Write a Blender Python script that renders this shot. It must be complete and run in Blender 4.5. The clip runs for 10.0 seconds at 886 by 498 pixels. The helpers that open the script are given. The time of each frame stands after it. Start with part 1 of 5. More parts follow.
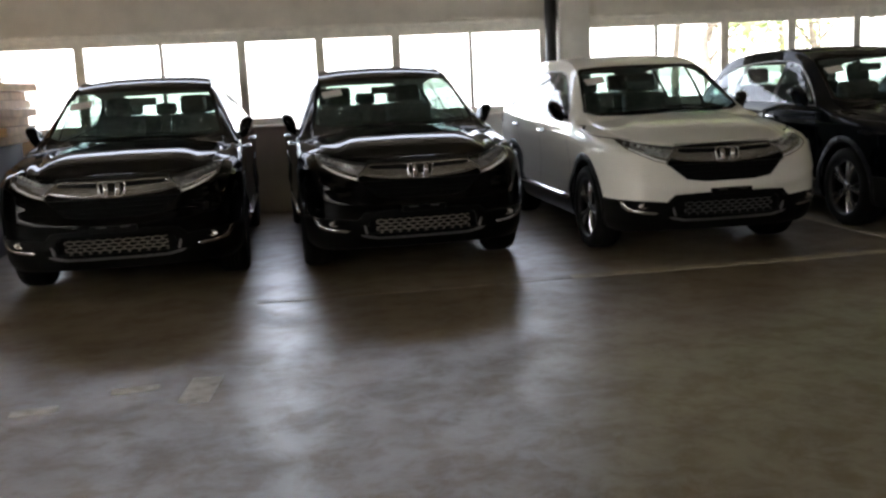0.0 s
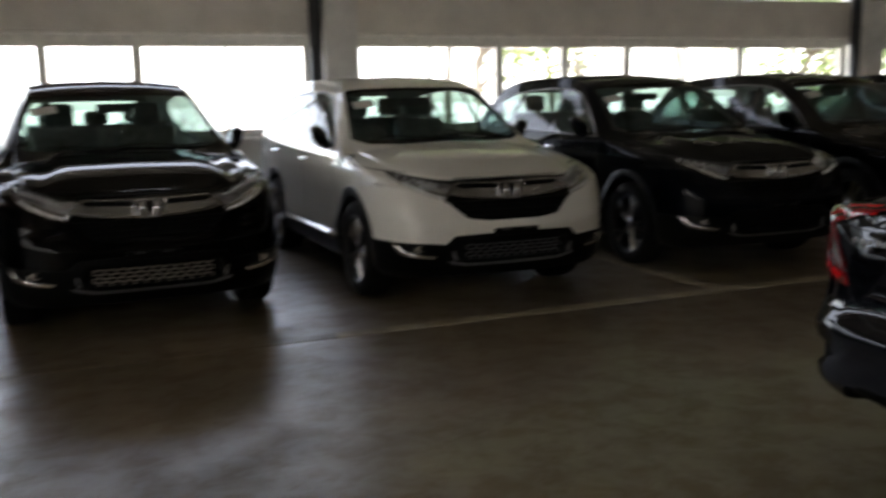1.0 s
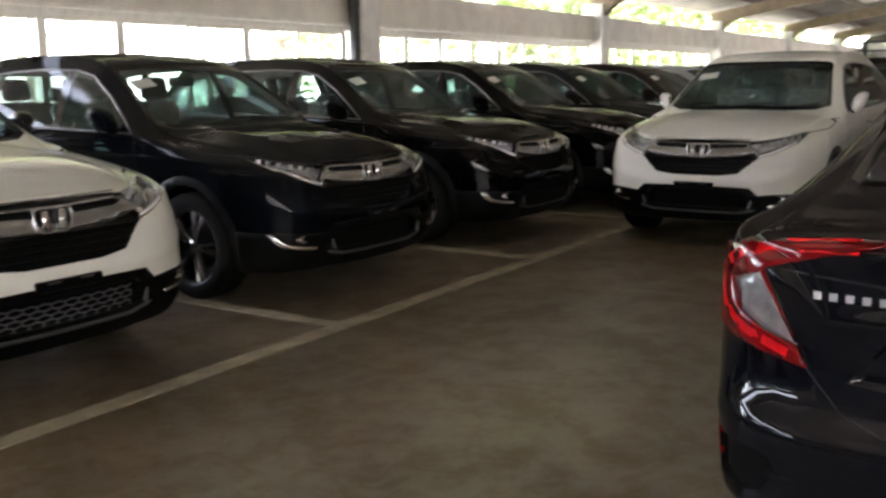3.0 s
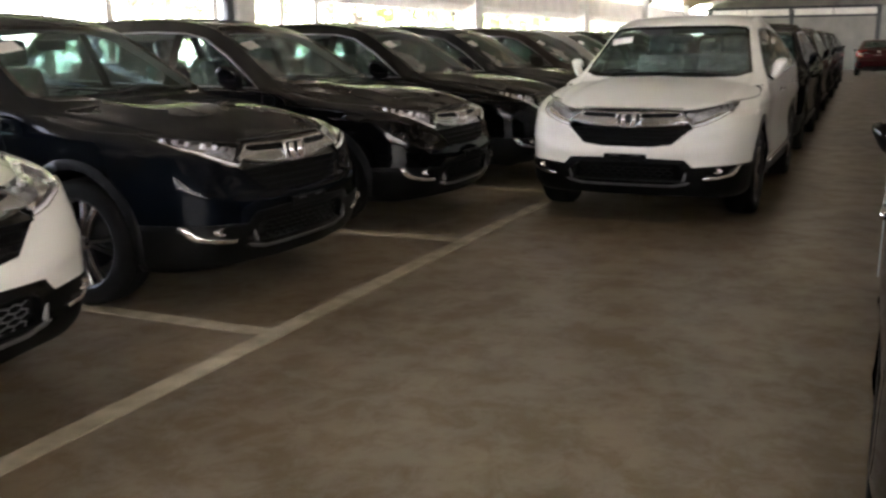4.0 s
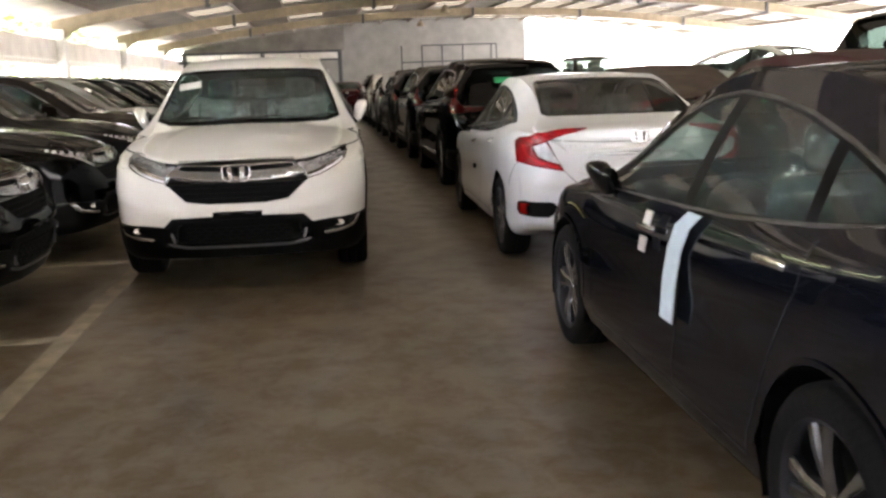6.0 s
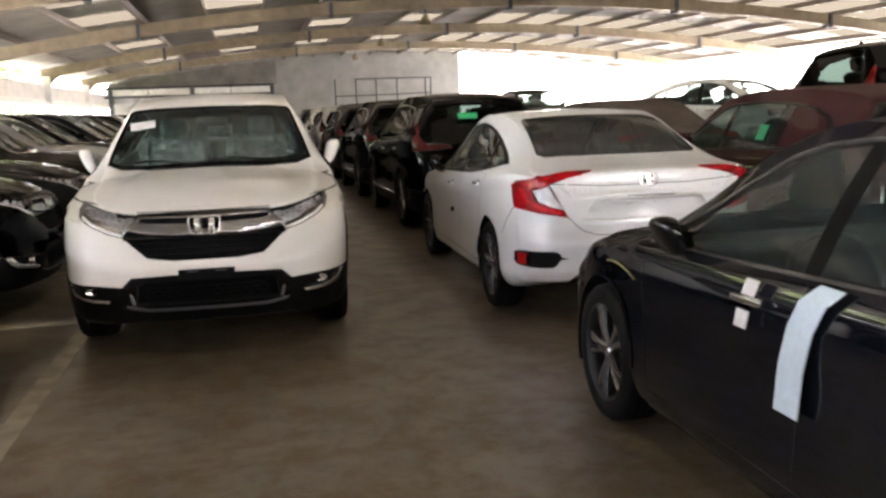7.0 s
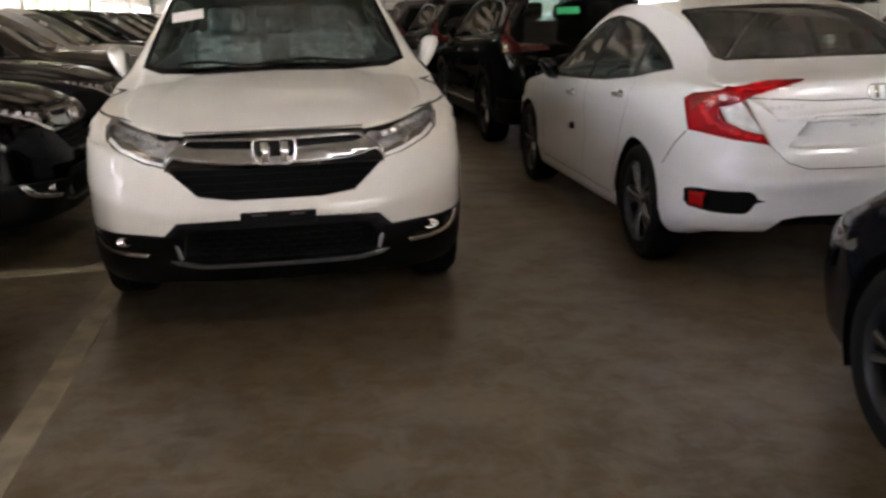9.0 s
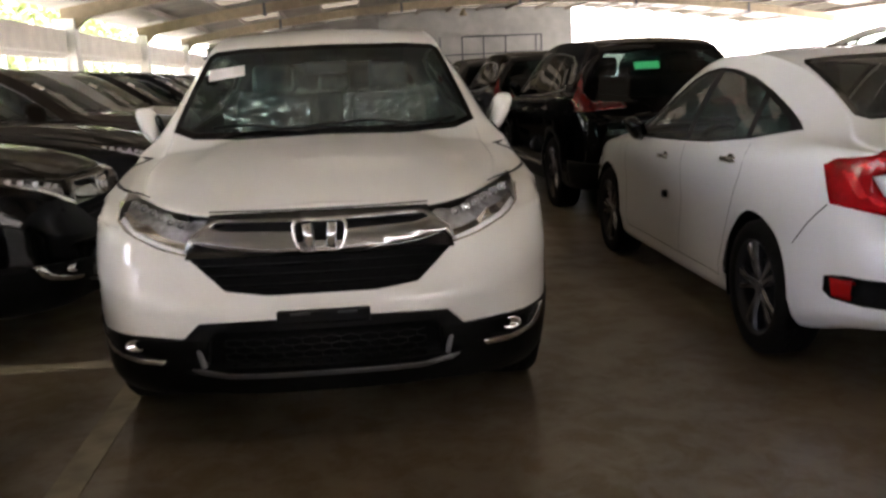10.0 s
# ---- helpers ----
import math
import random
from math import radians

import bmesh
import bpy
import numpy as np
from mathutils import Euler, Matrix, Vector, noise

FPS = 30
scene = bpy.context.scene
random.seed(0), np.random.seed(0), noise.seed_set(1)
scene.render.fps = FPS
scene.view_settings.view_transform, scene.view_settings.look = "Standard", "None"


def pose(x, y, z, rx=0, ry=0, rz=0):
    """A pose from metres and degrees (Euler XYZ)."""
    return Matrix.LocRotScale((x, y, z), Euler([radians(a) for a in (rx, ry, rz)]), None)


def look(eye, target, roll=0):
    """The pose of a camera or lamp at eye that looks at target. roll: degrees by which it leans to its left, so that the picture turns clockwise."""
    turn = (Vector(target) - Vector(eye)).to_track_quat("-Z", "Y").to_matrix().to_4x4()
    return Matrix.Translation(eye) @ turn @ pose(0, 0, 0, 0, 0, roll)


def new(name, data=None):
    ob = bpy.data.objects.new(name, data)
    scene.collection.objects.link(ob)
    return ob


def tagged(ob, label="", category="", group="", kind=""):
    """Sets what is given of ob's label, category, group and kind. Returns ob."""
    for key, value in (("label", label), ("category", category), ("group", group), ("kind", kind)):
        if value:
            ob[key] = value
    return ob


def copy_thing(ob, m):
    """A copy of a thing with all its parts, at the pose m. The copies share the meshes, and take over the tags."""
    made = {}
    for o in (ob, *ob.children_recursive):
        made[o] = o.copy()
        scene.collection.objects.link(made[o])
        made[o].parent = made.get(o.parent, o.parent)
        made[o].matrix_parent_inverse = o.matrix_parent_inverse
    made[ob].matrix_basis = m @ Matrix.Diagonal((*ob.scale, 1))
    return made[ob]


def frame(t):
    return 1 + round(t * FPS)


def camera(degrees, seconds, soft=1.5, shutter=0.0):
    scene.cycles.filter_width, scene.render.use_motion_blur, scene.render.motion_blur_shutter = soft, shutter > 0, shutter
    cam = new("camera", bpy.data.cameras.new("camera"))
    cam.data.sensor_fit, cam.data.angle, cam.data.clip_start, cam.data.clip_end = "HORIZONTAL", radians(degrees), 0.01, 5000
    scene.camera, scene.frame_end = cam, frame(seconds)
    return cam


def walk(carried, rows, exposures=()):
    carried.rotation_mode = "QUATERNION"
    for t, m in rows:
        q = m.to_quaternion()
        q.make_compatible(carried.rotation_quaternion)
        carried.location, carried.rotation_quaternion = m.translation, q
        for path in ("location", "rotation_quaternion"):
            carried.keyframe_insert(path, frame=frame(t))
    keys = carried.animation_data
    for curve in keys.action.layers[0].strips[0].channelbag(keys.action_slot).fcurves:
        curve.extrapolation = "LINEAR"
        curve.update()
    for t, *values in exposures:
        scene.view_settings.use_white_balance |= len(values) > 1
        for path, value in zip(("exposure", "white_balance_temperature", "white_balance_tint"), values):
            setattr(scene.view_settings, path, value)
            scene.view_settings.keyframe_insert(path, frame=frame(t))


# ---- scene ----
from mathutils.bvhtree import BVHTree

cam = camera(50.87, 10.0, soft=2.6, shutter=0.32)
# seconds, eye x y z, yaw, pitch, roll
PATH = [
    (0.0, 0.000, 0.001, 1.483, -9.16, -9.97, 2.73),
    (0.5, 0.233, 0.500, 1.454, -9.61, -10.58, 3.04),
    (1.0, 0.411, 1.105, 1.472, -22.78, -9.07, 1.19),
    (1.5, 0.449, 1.597, 1.467, -35.30, -8.30, 1.98),
    (2.0, 0.573, 2.135, 1.422, -40.07, -10.64, 3.15),
    (2.5, 0.743, 2.665, 1.453, -45.46, -10.70, 1.92),
    (3.0, 0.884, 3.188, 1.432, -56.35, -10.16, 0.82),
    (3.2, 0.970, 3.395, 1.415, -58.71, -9.78, 0.40),
    (4.3, 1.336, 4.215, 1.433, -70.62, -11.70, 0.95),
    (4.5, 1.403, 4.330, 1.430, -76.00, -9.51, 1.47),
    (5.0, 1.595, 4.653, 1.435, -88.74, -9.26, 0.54),
    (5.5, 1.761, 4.937, 1.438, -96.91, -10.33, 1.59),
    (5.7, 1.815, 5.033, 1.432, -96.93, -10.20, 1.58),
    (6.8, 2.542, 5.458, 1.495, -101.55, -9.60, 2.45),
    (7.0, 2.690, 5.498, 1.496, -102.02, -8.51, 2.00),
    (7.5, 3.100, 5.585, 1.456, -103.19, -9.21, 0.80),
    (8.0, 3.459, 5.622, 1.444, -103.36, -11.12, 1.05),
    (8.5, 3.915, 5.664, 1.410, -103.19, -12.37, 1.74),
    (9.0, 4.363, 5.694, 1.421, -99.45, -14.20, 1.74),
    (9.5, 4.755, 5.694, 1.408, -95.69, -12.51, 2.90),
    (10.0, 5.228, 5.663, 1.393, -96.14, -10.54, 2.36),
]
EXPOSURES = [(0.0, 3.68, 6650, 14), (0.5, 3.55, 6650, 14), (1.0, 3.1, 6650, 14), (1.5, 3.3, 6600, 14), (2.0, 4.2, 6550, 14), (2.5, 4.55, 6550, 15), (3.0, 4.72, 6550, 17), (4.5, 5.58, 6550, 19), (5.5, 5.68, 6600, 20), (6.8, 5.58, 6700, 21), (7.3, 5.42, 6700, 21), (8.0, 5.25, 6800, 22), (9.2, 5.25, 6800, 22), (10.0, 5.05, 6800, 22)]
walk(cam, [(t, pose(x, y, z, 90 + pitch, roll, yaw)) for t, x, y, z, yaw, pitch, roll in PATH], EXPOSURES)

# ---- light ----
world = bpy.data.worlds.new("world")
scene.world = world
world.use_nodes = True
wn = world.node_tree.nodes
sky = wn.new("ShaderNodeTexSky")
sky.sky_type, sky.sun_disc = "NISHITA", False
sky.sun_elevation, sky.sun_rotation = radians(66), radians(153)
sky.air_density, sky.dust_density = 1.0, 1.0
haze = wn.new("ShaderNodeHueSaturation")
haze.inputs["Saturation"].default_value = 0.45
world.node_tree.links.new(sky.outputs["Color"], haze.inputs["Color"])
world.node_tree.links.new(haze.outputs["Color"], wn["Background"].inputs["Color"])
wn["Background"].inputs["Strength"].default_value = 0.15

sun_data = bpy.data.lights.new("sun", "SUN")
sun_data.energy, sun_data.angle, sun_data.color = 4.0, radians(12), (1.0, 0.98, 0.95)
sun = new("sun", sun_data)
sun.matrix_world = look((6, -12, 30), (0, 0, 0))


# ---- materials ----
def material(name, color, rough=0.5, metal=0.0, coat=0.0, spec=0.5, noise_scale=0.0, noise_amount=0.0, bump=0.0, bump_scale=40.0, color2=None, rough2=None, detail=4.0):
    m = bpy.data.materials.new(name)
    m.use_nodes = True
    nt, b = m.node_tree, m.node_tree.nodes["Principled BSDF"]
    b.inputs["Base Color"].default_value = (*color, 1)
    b.inputs["Roughness"].default_value = rough
    b.inputs["Metallic"].default_value = metal
    b.inputs["Coat Weight"].default_value = coat
    b.inputs["Coat Roughness"].default_value = 0.04
    b.inputs["Specular IOR Level"].default_value = spec
    tc = nt.nodes.new("ShaderNodeTexCoord")
    if noise_scale:
        n = nt.nodes.new("ShaderNodeTexNoise")
        n.inputs["Scale"].default_value, n.inputs["Detail"].default_value = noise_scale, detail
        nt.links.new(tc.outputs["Object"], n.inputs["Vector"])
        r = nt.nodes.new("ShaderNodeMapRange")
        r.inputs["From Min"].default_value, r.inputs["From Max"].default_value = 0.3, 0.7
        nt.links.new(n.outputs["Fac"], r.inputs["Value"])
        mix = nt.nodes.new("ShaderNodeMix")
        mix.data_type = "RGBA"
        c2 = color2 or tuple(c * (1 - noise_amount) for c in color)
        mix.inputs["A"].default_value, mix.inputs["B"].default_value = (*color, 1), (*c2, 1)
        nt.links.new(r.outputs["Result"], mix.inputs["Factor"])
        nt.links.new(mix.outputs["Result"], b.inputs["Base Color"])
        if rough2 is not None:
            rr = nt.nodes.new("ShaderNodeMapRange")
            rr.inputs["From Min"].default_value, rr.inputs["From Max"].default_value = 0.3, 0.7
            rr.inputs["To Min"].default_value, rr.inputs["To Max"].default_value = rough, rough2
            nt.links.new(n.outputs["Fac"], rr.inputs["Value"])
            nt.links.new(rr.outputs["Result"], b.inputs["Roughness"])
    if bump:
        n2 = nt.nodes.new("ShaderNodeTexNoise")
        n2.inputs["Scale"].default_value, n2.inputs["Detail"].default_value = bump_scale, 6.0
        nt.links.new(tc.outputs["Object"], n2.inputs["Vector"])
        bp = nt.nodes.new("ShaderNodeBump")
        bp.inputs["Strength"].default_value, bp.inputs["Distance"].default_value = bump, 0.01
        nt.links.new(n2.outputs["Fac"], bp.inputs["Height"])
        nt.links.new(bp.outputs["Normal"], b.inputs["Normal"])
    return m


def paint(name, color, flake=0.0, dust=0.25, dust_color=(0.30, 0.26, 0.21), coat_weight=0.85, coat_ior=1.5, coat_rough=0.03):
    """Clear-coated car paint with dust lying on the upward faces."""
    m = bpy.data.materials.new(name)
    m.use_nodes = True
    nt, b = m.node_tree, m.node_tree.nodes["Principled BSDF"]
    b.inputs["Metallic"].default_value = flake
    b.inputs["Roughness"].default_value = 0.35
    b.inputs["Coat Roughness"].default_value = coat_rough
    b.inputs["Specular IOR Level"].default_value = 0.0
    b.inputs["Coat IOR"].default_value = coat_ior
    geo, tc = nt.nodes.new("ShaderNodeNewGeometry"), nt.nodes.new("ShaderNodeTexCoord")
    sep = nt.nodes.new("ShaderNodeSeparateXYZ")
    nt.links.new(geo.outputs["Normal"], sep.inputs["Vector"])
    up = nt.nodes.new("ShaderNodeMapRange")
    up.inputs["From Min"].default_value, up.inputs["From Max"].default_value = 0.25, 0.95
    up.inputs["To Max"].default_value = dust
    nt.links.new(sep.outputs["Z"], up.inputs["Value"])
    n = nt.nodes.new("ShaderNodeTexNoise")
    n.inputs["Scale"].default_value, n.inputs["Detail"].default_value = 3.5, 8.0
    nt.links.new(tc.outputs["Object"], n.inputs["Vector"])
    nr = nt.nodes.new("ShaderNodeMapRange")
    nr.inputs["From Min"].default_value, nr.inputs["From Max"].default_value, nr.inputs["To Min"].default_value = 0.3, 0.65, 0.55
    nt.links.new(n.outputs["Fac"], nr.inputs["Value"])
    mul = nt.nodes.new("ShaderNodeMath")
    mul.operation = "MULTIPLY"
    nt.links.new(up.outputs["Result"], mul.inputs[0])
    nt.links.new(nr.outputs["Result"], mul.inputs[1])
    mix = nt.nodes.new("ShaderNodeMix")
    mix.data_type = "RGBA"
    mix.inputs["A"].default_value, mix.inputs["B"].default_value = (*color, 1), (*dust_color, 1)
    nt.links.new(mul.outputs["Value"], mix.inputs["Factor"])
    nt.links.new(mix.outputs["Result"], b.inputs["Base Color"])
    coat = nt.nodes.new("ShaderNodeMapRange")
    coat.inputs["To Min"].default_value, coat.inputs["To Max"].default_value = coat_weight, 0.0
    coat.inputs["From Max"].default_value = 0.5
    nt.links.new(mul.outputs["Value"], coat.inputs["Value"])
    nt.links.new(coat.outputs["Result"], b.inputs["Coat Weight"])
    return m


def glass(name, tint, rough=0.0, ior=1.45, dust=0.0, dust_color=(0.42, 0.41, 0.38), gloss=0.5):
    """A thin pane: tinted see-through with a mirror gloss by Fresnel."""
    m = bpy.data.materials.new(name)
    m.use_nodes = True
    nt = m.node_tree
    nt.nodes.remove(nt.nodes["Principled BSDF"])
    out = nt.nodes["Material Output"]
    tr, gl, fr, mx = (nt.nodes.new(k) for k in ("ShaderNodeBsdfTransparent", "ShaderNodeBsdfGlossy", "ShaderNodeLayerWeight", "ShaderNodeMixShader"))
    tr.inputs["Color"].default_value = (*tint, 1)
    gl.inputs["Roughness"].default_value = 0.02 + rough
    fr.inputs["Blend"].default_value = 0.5
    edge, slope = nt.nodes.new("ShaderNodeMath"), nt.nodes.new("ShaderNodeMapRange")
    edge.operation = "POWER"
    edge.inputs[1].default_value = 5.0
    nt.links.new(fr.outputs["Facing"], edge.inputs[0])
    slope.inputs["To Min"].default_value, slope.inputs["To Max"].default_value = min(1.0, gloss * ((ior - 1) / (ior + 1)) ** 2), min(1.0, gloss)
    nt.links.new(edge.outputs["Value"], slope.inputs["Value"])
    nt.links.new(slope.outputs["Result"], mx.inputs["Fac"])
    nt.links.new(tr.outputs["BSDF"], mx.inputs[1])
    nt.links.new(gl.outputs["BSDF"], mx.inputs[2])
    last = mx
    if dust:
        tc, n, r = (nt.nodes.new(k) for k in ("ShaderNodeTexCoord", "ShaderNodeTexNoise", "ShaderNodeMapRange"))
        n.inputs["Scale"].default_value, n.inputs["Detail"].default_value = 2.2, 9.0
        r.inputs["From Min"].default_value, r.inputs["From Max"].default_value = 0.3, 0.7
        r.inputs["To Min"].default_value, r.inputs["To Max"].default_value = dust * 0.6, dust * 1.5
        nt.links.new(tc.outputs["Object"], n.inputs["Vector"])
        nt.links.new(n.outputs["Fac"], r.inputs["Value"])
        df, last = nt.nodes.new("ShaderNodeBsdfDiffuse"), nt.nodes.new("ShaderNodeMixShader")
        df.inputs["Color"].default_value = (*dust_color, 1)
        nt.links.new(r.outputs["Result"], last.inputs["Fac"])
        nt.links.new(mx.outputs["Shader"], last.inputs[1])
        nt.links.new(df.outputs["BSDF"], last.inputs[2])
    nt.links.new(last.outputs["Shader"], out.inputs["Surface"])
    return m


M_WHITE = paint("pearl_white_paint", (0.84, 0.83, 0.775), 0.0, 0.16, (0.55, 0.50, 0.42), coat_weight=1.0, coat_ior=1.65, coat_rough=0.02)
M_COOLWHITE = paint("cool_white_paint", (0.85, 0.855, 0.86), 0.0, 0.55, (0.58, 0.54, 0.47), coat_weight=1.0, coat_ior=1.6)
M_REARGLASS = glass("dusty_rear_glass", (0.60, 0.66, 0.63), ior=1.45, dust=0.26, dust_color=(0.17, 0.155, 0.135))
M_BLACK = paint("black_paint", (0.002, 0.002, 0.0025), 0.0, 0.010, coat_weight=0.62, coat_ior=1.32, coat_rough=0.012)
M_NAVY = paint("blue_black_paint", (0.002, 0.003, 0.005), 0.0, 0.30, (0.080, 0.073, 0.062), coat_weight=0.36, coat_ior=1.34, coat_rough=0.012)
DIM = dict(coat_weight=0.45, coat_ior=1.33, coat_rough=0.10)
M_FILMBLACK = paint("black_paint_under_dust", (0.002, 0.002, 0.0025), 0.0, 0.34, (0.088, 0.078, 0.063), coat_weight=0.6, coat_ior=1.36, coat_rough=0.012)
M_GREY = paint("dark_grey_paint", (0.011, 0.011, 0.012), 0.2, 0.15, (0.09, 0.08, 0.062), **DIM)
M_ROWBLACK = paint("dusty_black_paint", (0.002, 0.002, 0.002), 0.0, 0.16, (0.07, 0.06, 0.045), **DIM)
M_DUSTBROWN = paint("dusty_brown_paint", (0.020, 0.014, 0.011), 0.0, 0.85, (0.17, 0.135, 0.105), **DIM)
M_DUSTY = paint("dusty_navy_paint", (0.0045, 0.0051, 0.0078), 0.0, 0.50, (0.065, 0.052, 0.044), coat_weight=0.85, coat_ior=1.5)
M_RED = paint("dark_red_paint", (0.045, 0.005, 0.007), 0.2, 0.75, (0.115, 0.075, 0.065), coat_weight=0.6)
M_BROWN = paint("dark_brown_paint", (0.014, 0.010, 0.008), 0.2, 0.30, (0.10, 0.08, 0.06), **DIM)
M_SILVER = paint("silver_paint", (0.45, 0.45, 0.44), 0.6, 0.35)
M_DUSTYTRIM = material("dusty_window_trim", (0.11, 0.097, 0.086), 0.5, 0.3, noise_scale=12, noise_amount=0.35)
M_CHROME = material("chrome", (0.85, 0.85, 0.86), 0.12, 1.0)
M_GRILLECHROME = material("satin_chrome", (0.50, 0.50, 0.51), 0.22, 0.9)
M_DULLMESH = material("dull_bronze_mesh", (0.30, 0.27, 0.23), 0.5, 0.4)
M_SKID = material("dull_grey_skid", (0.13, 0.13, 0.132), 0.4, 0.4)
M_ALLOY = material("machined_alloy", (0.72, 0.72, 0.74), 0.30, 0.85)
M_RIM = material("grey_alloy", (0.27, 0.27, 0.28), 0.25, 0.9, noise_scale=30, noise_amount=0.2)
M_BRIGHTRIM = material("bright_machined_alloy", (0.50, 0.50, 0.52), 0.16, 0.95, noise_scale=30, noise_amount=0.15)
M_DARKMETAL = material("dark_metal", (0.03, 0.03, 0.032), 0.45, 0.6)
M_PLASTIC = material("black_plastic", (0.004, 0.004, 0.004), 0.5, spec=0.10, noise_scale=60, noise_amount=0.3)
M_CLAD = material("grey_black_cladding", (0.007, 0.007, 0.008), 0.5, spec=0.16, noise_scale=40, noise_amount=0.3)
M_GLOSSBLACK = material("gloss_black_trim", (0.006, 0.006, 0.006), 0.12)
M_TYRE = material("tyre_rubber", (0.0065, 0.006, 0.006), 0.8, spec=0.2, bump=0.3, bump_scale=60, noise_scale=12, noise_amount=0.4)
M_SEAM = material("shut_or_crease_dark", (0.02, 0.02, 0.02), 0.9)
M_SEATPLASTIC = material("seat_plastic_wrap", (0.12, 0.14, 0.137), 0.14, bump=1.0, bump_scale=10, noise_scale=9, color2=(0.025, 0.03, 0.03))
M_DASH = material("dark_dashboard", (0.02, 0.02, 0.021), 0.6, noise_scale=50, noise_amount=0.2)
M_GLASS = glass("car_glass", (0.62, 0.74, 0.70), ior=1.5, dust=0.12, dust_color=(0.17, 0.20, 0.185), gloss=0.8)
M_PRIVACY = glass("tinted_car_glass", (0.38, 0.47, 0.44), ior=1.5, dust=0.04, gloss=0.9)
M_FILM = glass("crumpled_plastic_film", (0.80, 0.84, 0.83), 0.05, 1.5, 0.10, (0.35, 0.39, 0.38), gloss=6.5)
M_BLACKGLASS = glass("black_rear_glass", (0.025, 0.032, 0.030), ior=1.4, dust=0.03, dust_color=(0.1, 0.1, 0.09))
M_HEADLINER = material("grey_roof_lining", (0.16, 0.16, 0.15), 0.9, noise_scale=30, noise_amount=0.2)
M_LAMPGLASS = glass("lamp_glass", (0.97, 0.97, 0.98), 0.0, 1.58, gloss=1.0)
M_LAMPBOWL = material("silvered_lamp_bowl", (0.93, 0.93, 0.95), 0.18, 0.45, bump=1.6, bump_scale=24, noise_scale=20, color2=(0.36, 0.36, 0.37))
M_SEDANLAMP = material("clear_grey_lamp", (0.20, 0.195, 0.19), 0.15, 0.3, 0.4, noise_scale=14, noise_amount=0.6)
M_REFLECTOR = material("lamp_reflector", (0.85, 0.86, 0.88), 0.16, 0.55, bump=0.6, bump_scale=25)
M_REDLAMP = material("red_lamp_lens", (0.42, 0.002, 0.006), 0.14, 0.0, 0.0, 0.35, noise_scale=9, color2=(0.20, 0.0015, 0.003))
# Darker copy of the red lens, for the blue saloon only.
M_DEEPRED = material("deep_red_lamp_lens", (0.23, 0.003, 0.006), 0.15, 0.0, 0.9, noise_scale=9, color2=(0.13, 0.0015, 0.003))
M_REDBRIGHT = material("bright_red_light_bar", (0.78, 0.012, 0.016), 0.22, noise_scale=30, color2=(0.50, 0.006, 0.010))
M_CLEARLENS = material("clear_faceted_lens", (0.92, 0.92, 0.94), 0.10, 0.1, 0.6, bump=0.8, bump_scale=18, noise_scale=24, color2=(0.66, 0.66, 0.69))
# Greyer copy of the clear lens, for the blue saloon only.
M_GREYCLEAR = material("grey_clear_lens", (0.40, 0.40, 0.41), 0.12, 0.35, 0.6, bump=0.8, bump_scale=18, noise_scale=24, color2=(0.20, 0.20, 0.21))
M_DRL = material("white_light_guide", (0.88, 0.89, 0.90), 0.2)
M_REDDARK = material("dark_red_lamp_lens", (0.13, 0.003, 0.003), 0.2, 0.0, 0.4, noise_scale=20, color2=(0.06, 0.0015, 0.0015))
M_REDREF = material("red_reflector", (0.42, 0.010, 0.010), 0.2)
M_TAPE = material("pale_blue_foam_tape", (0.62, 0.74, 0.80), 0.5, noise_scale=30, noise_amount=0.1)
M_PAPER = material("white_paper_label", (0.75, 0.73, 0.70), 0.6, noise_scale=20, noise_amount=0.08)
M_GREEN = material("green_sticker", (0.02, 0.42, 0.16), 0.5)
M_YELLOW = material("yellow_label", (0.26, 0.24, 0.05), 0.5)
M_MIRROR = material("mirror_glass", (0.30, 0.31, 0.32), 0.05, 1.0)
M_MESH = material("grille_mesh_grey", (0.075, 0.075, 0.078), 0.45, 0.3)
# Near-black puts the shade inside openings into the colour; black parts share it.
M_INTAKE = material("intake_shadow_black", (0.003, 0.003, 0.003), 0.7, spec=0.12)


# ---- mesh helpers ----
def mesh_object(name, bm, mat, parent=None, label="", smooth=False):
    me = bpy.data.meshes.new(name)
    if smooth:
        for f in bm.faces:
            f.smooth = True
    bm.to_mesh(me)
    bm.free()
    for mm in (mat if isinstance(mat, (list, tuple)) else [mat]):
        me.materials.append(mm)
    ob = new(name, me)
    if parent:
        ob.parent = parent
    if label:
        tagged(ob, label=label)
    return ob


def part(name, bm, mat, parent, label="", smooth=False):
    """Links a bmesh as one mesh object under a thing or a part."""
    return mesh_object(name, bm, mat, parent, label, smooth)


def box_bm(x0, x1, y0, y1, z0, z1, bevel=0.0, bm=None, segments=2):
    b = bmesh.new()
    bmesh.ops.create_cube(b, size=1)
    bmesh.ops.transform(b, matrix=Matrix.LocRotScale(((x0 + x1) / 2, (y0 + y1) / 2, (z0 + z1) / 2), None, (x1 - x0, y1 - y0, z1 - z0)), verts=b.verts)
    if bevel:
        bmesh.ops.bevel(b, geom=b.edges[:], offset=bevel, segments=segments, affect="EDGES", profile=0.5)
    if bm is None:
        return b
    join_bm(bm, b)
    return bm


def join_bm(into, other, m=None):
    """Adds the other bmesh to the first and frees it."""
    if m is not None:
        bmesh.ops.transform(other, matrix=m, verts=other.verts)
    made = {v: into.verts.new(v.co) for v in other.verts}
    for f in other.faces:
        nf = into.faces.new([made[v] for v in f.verts])
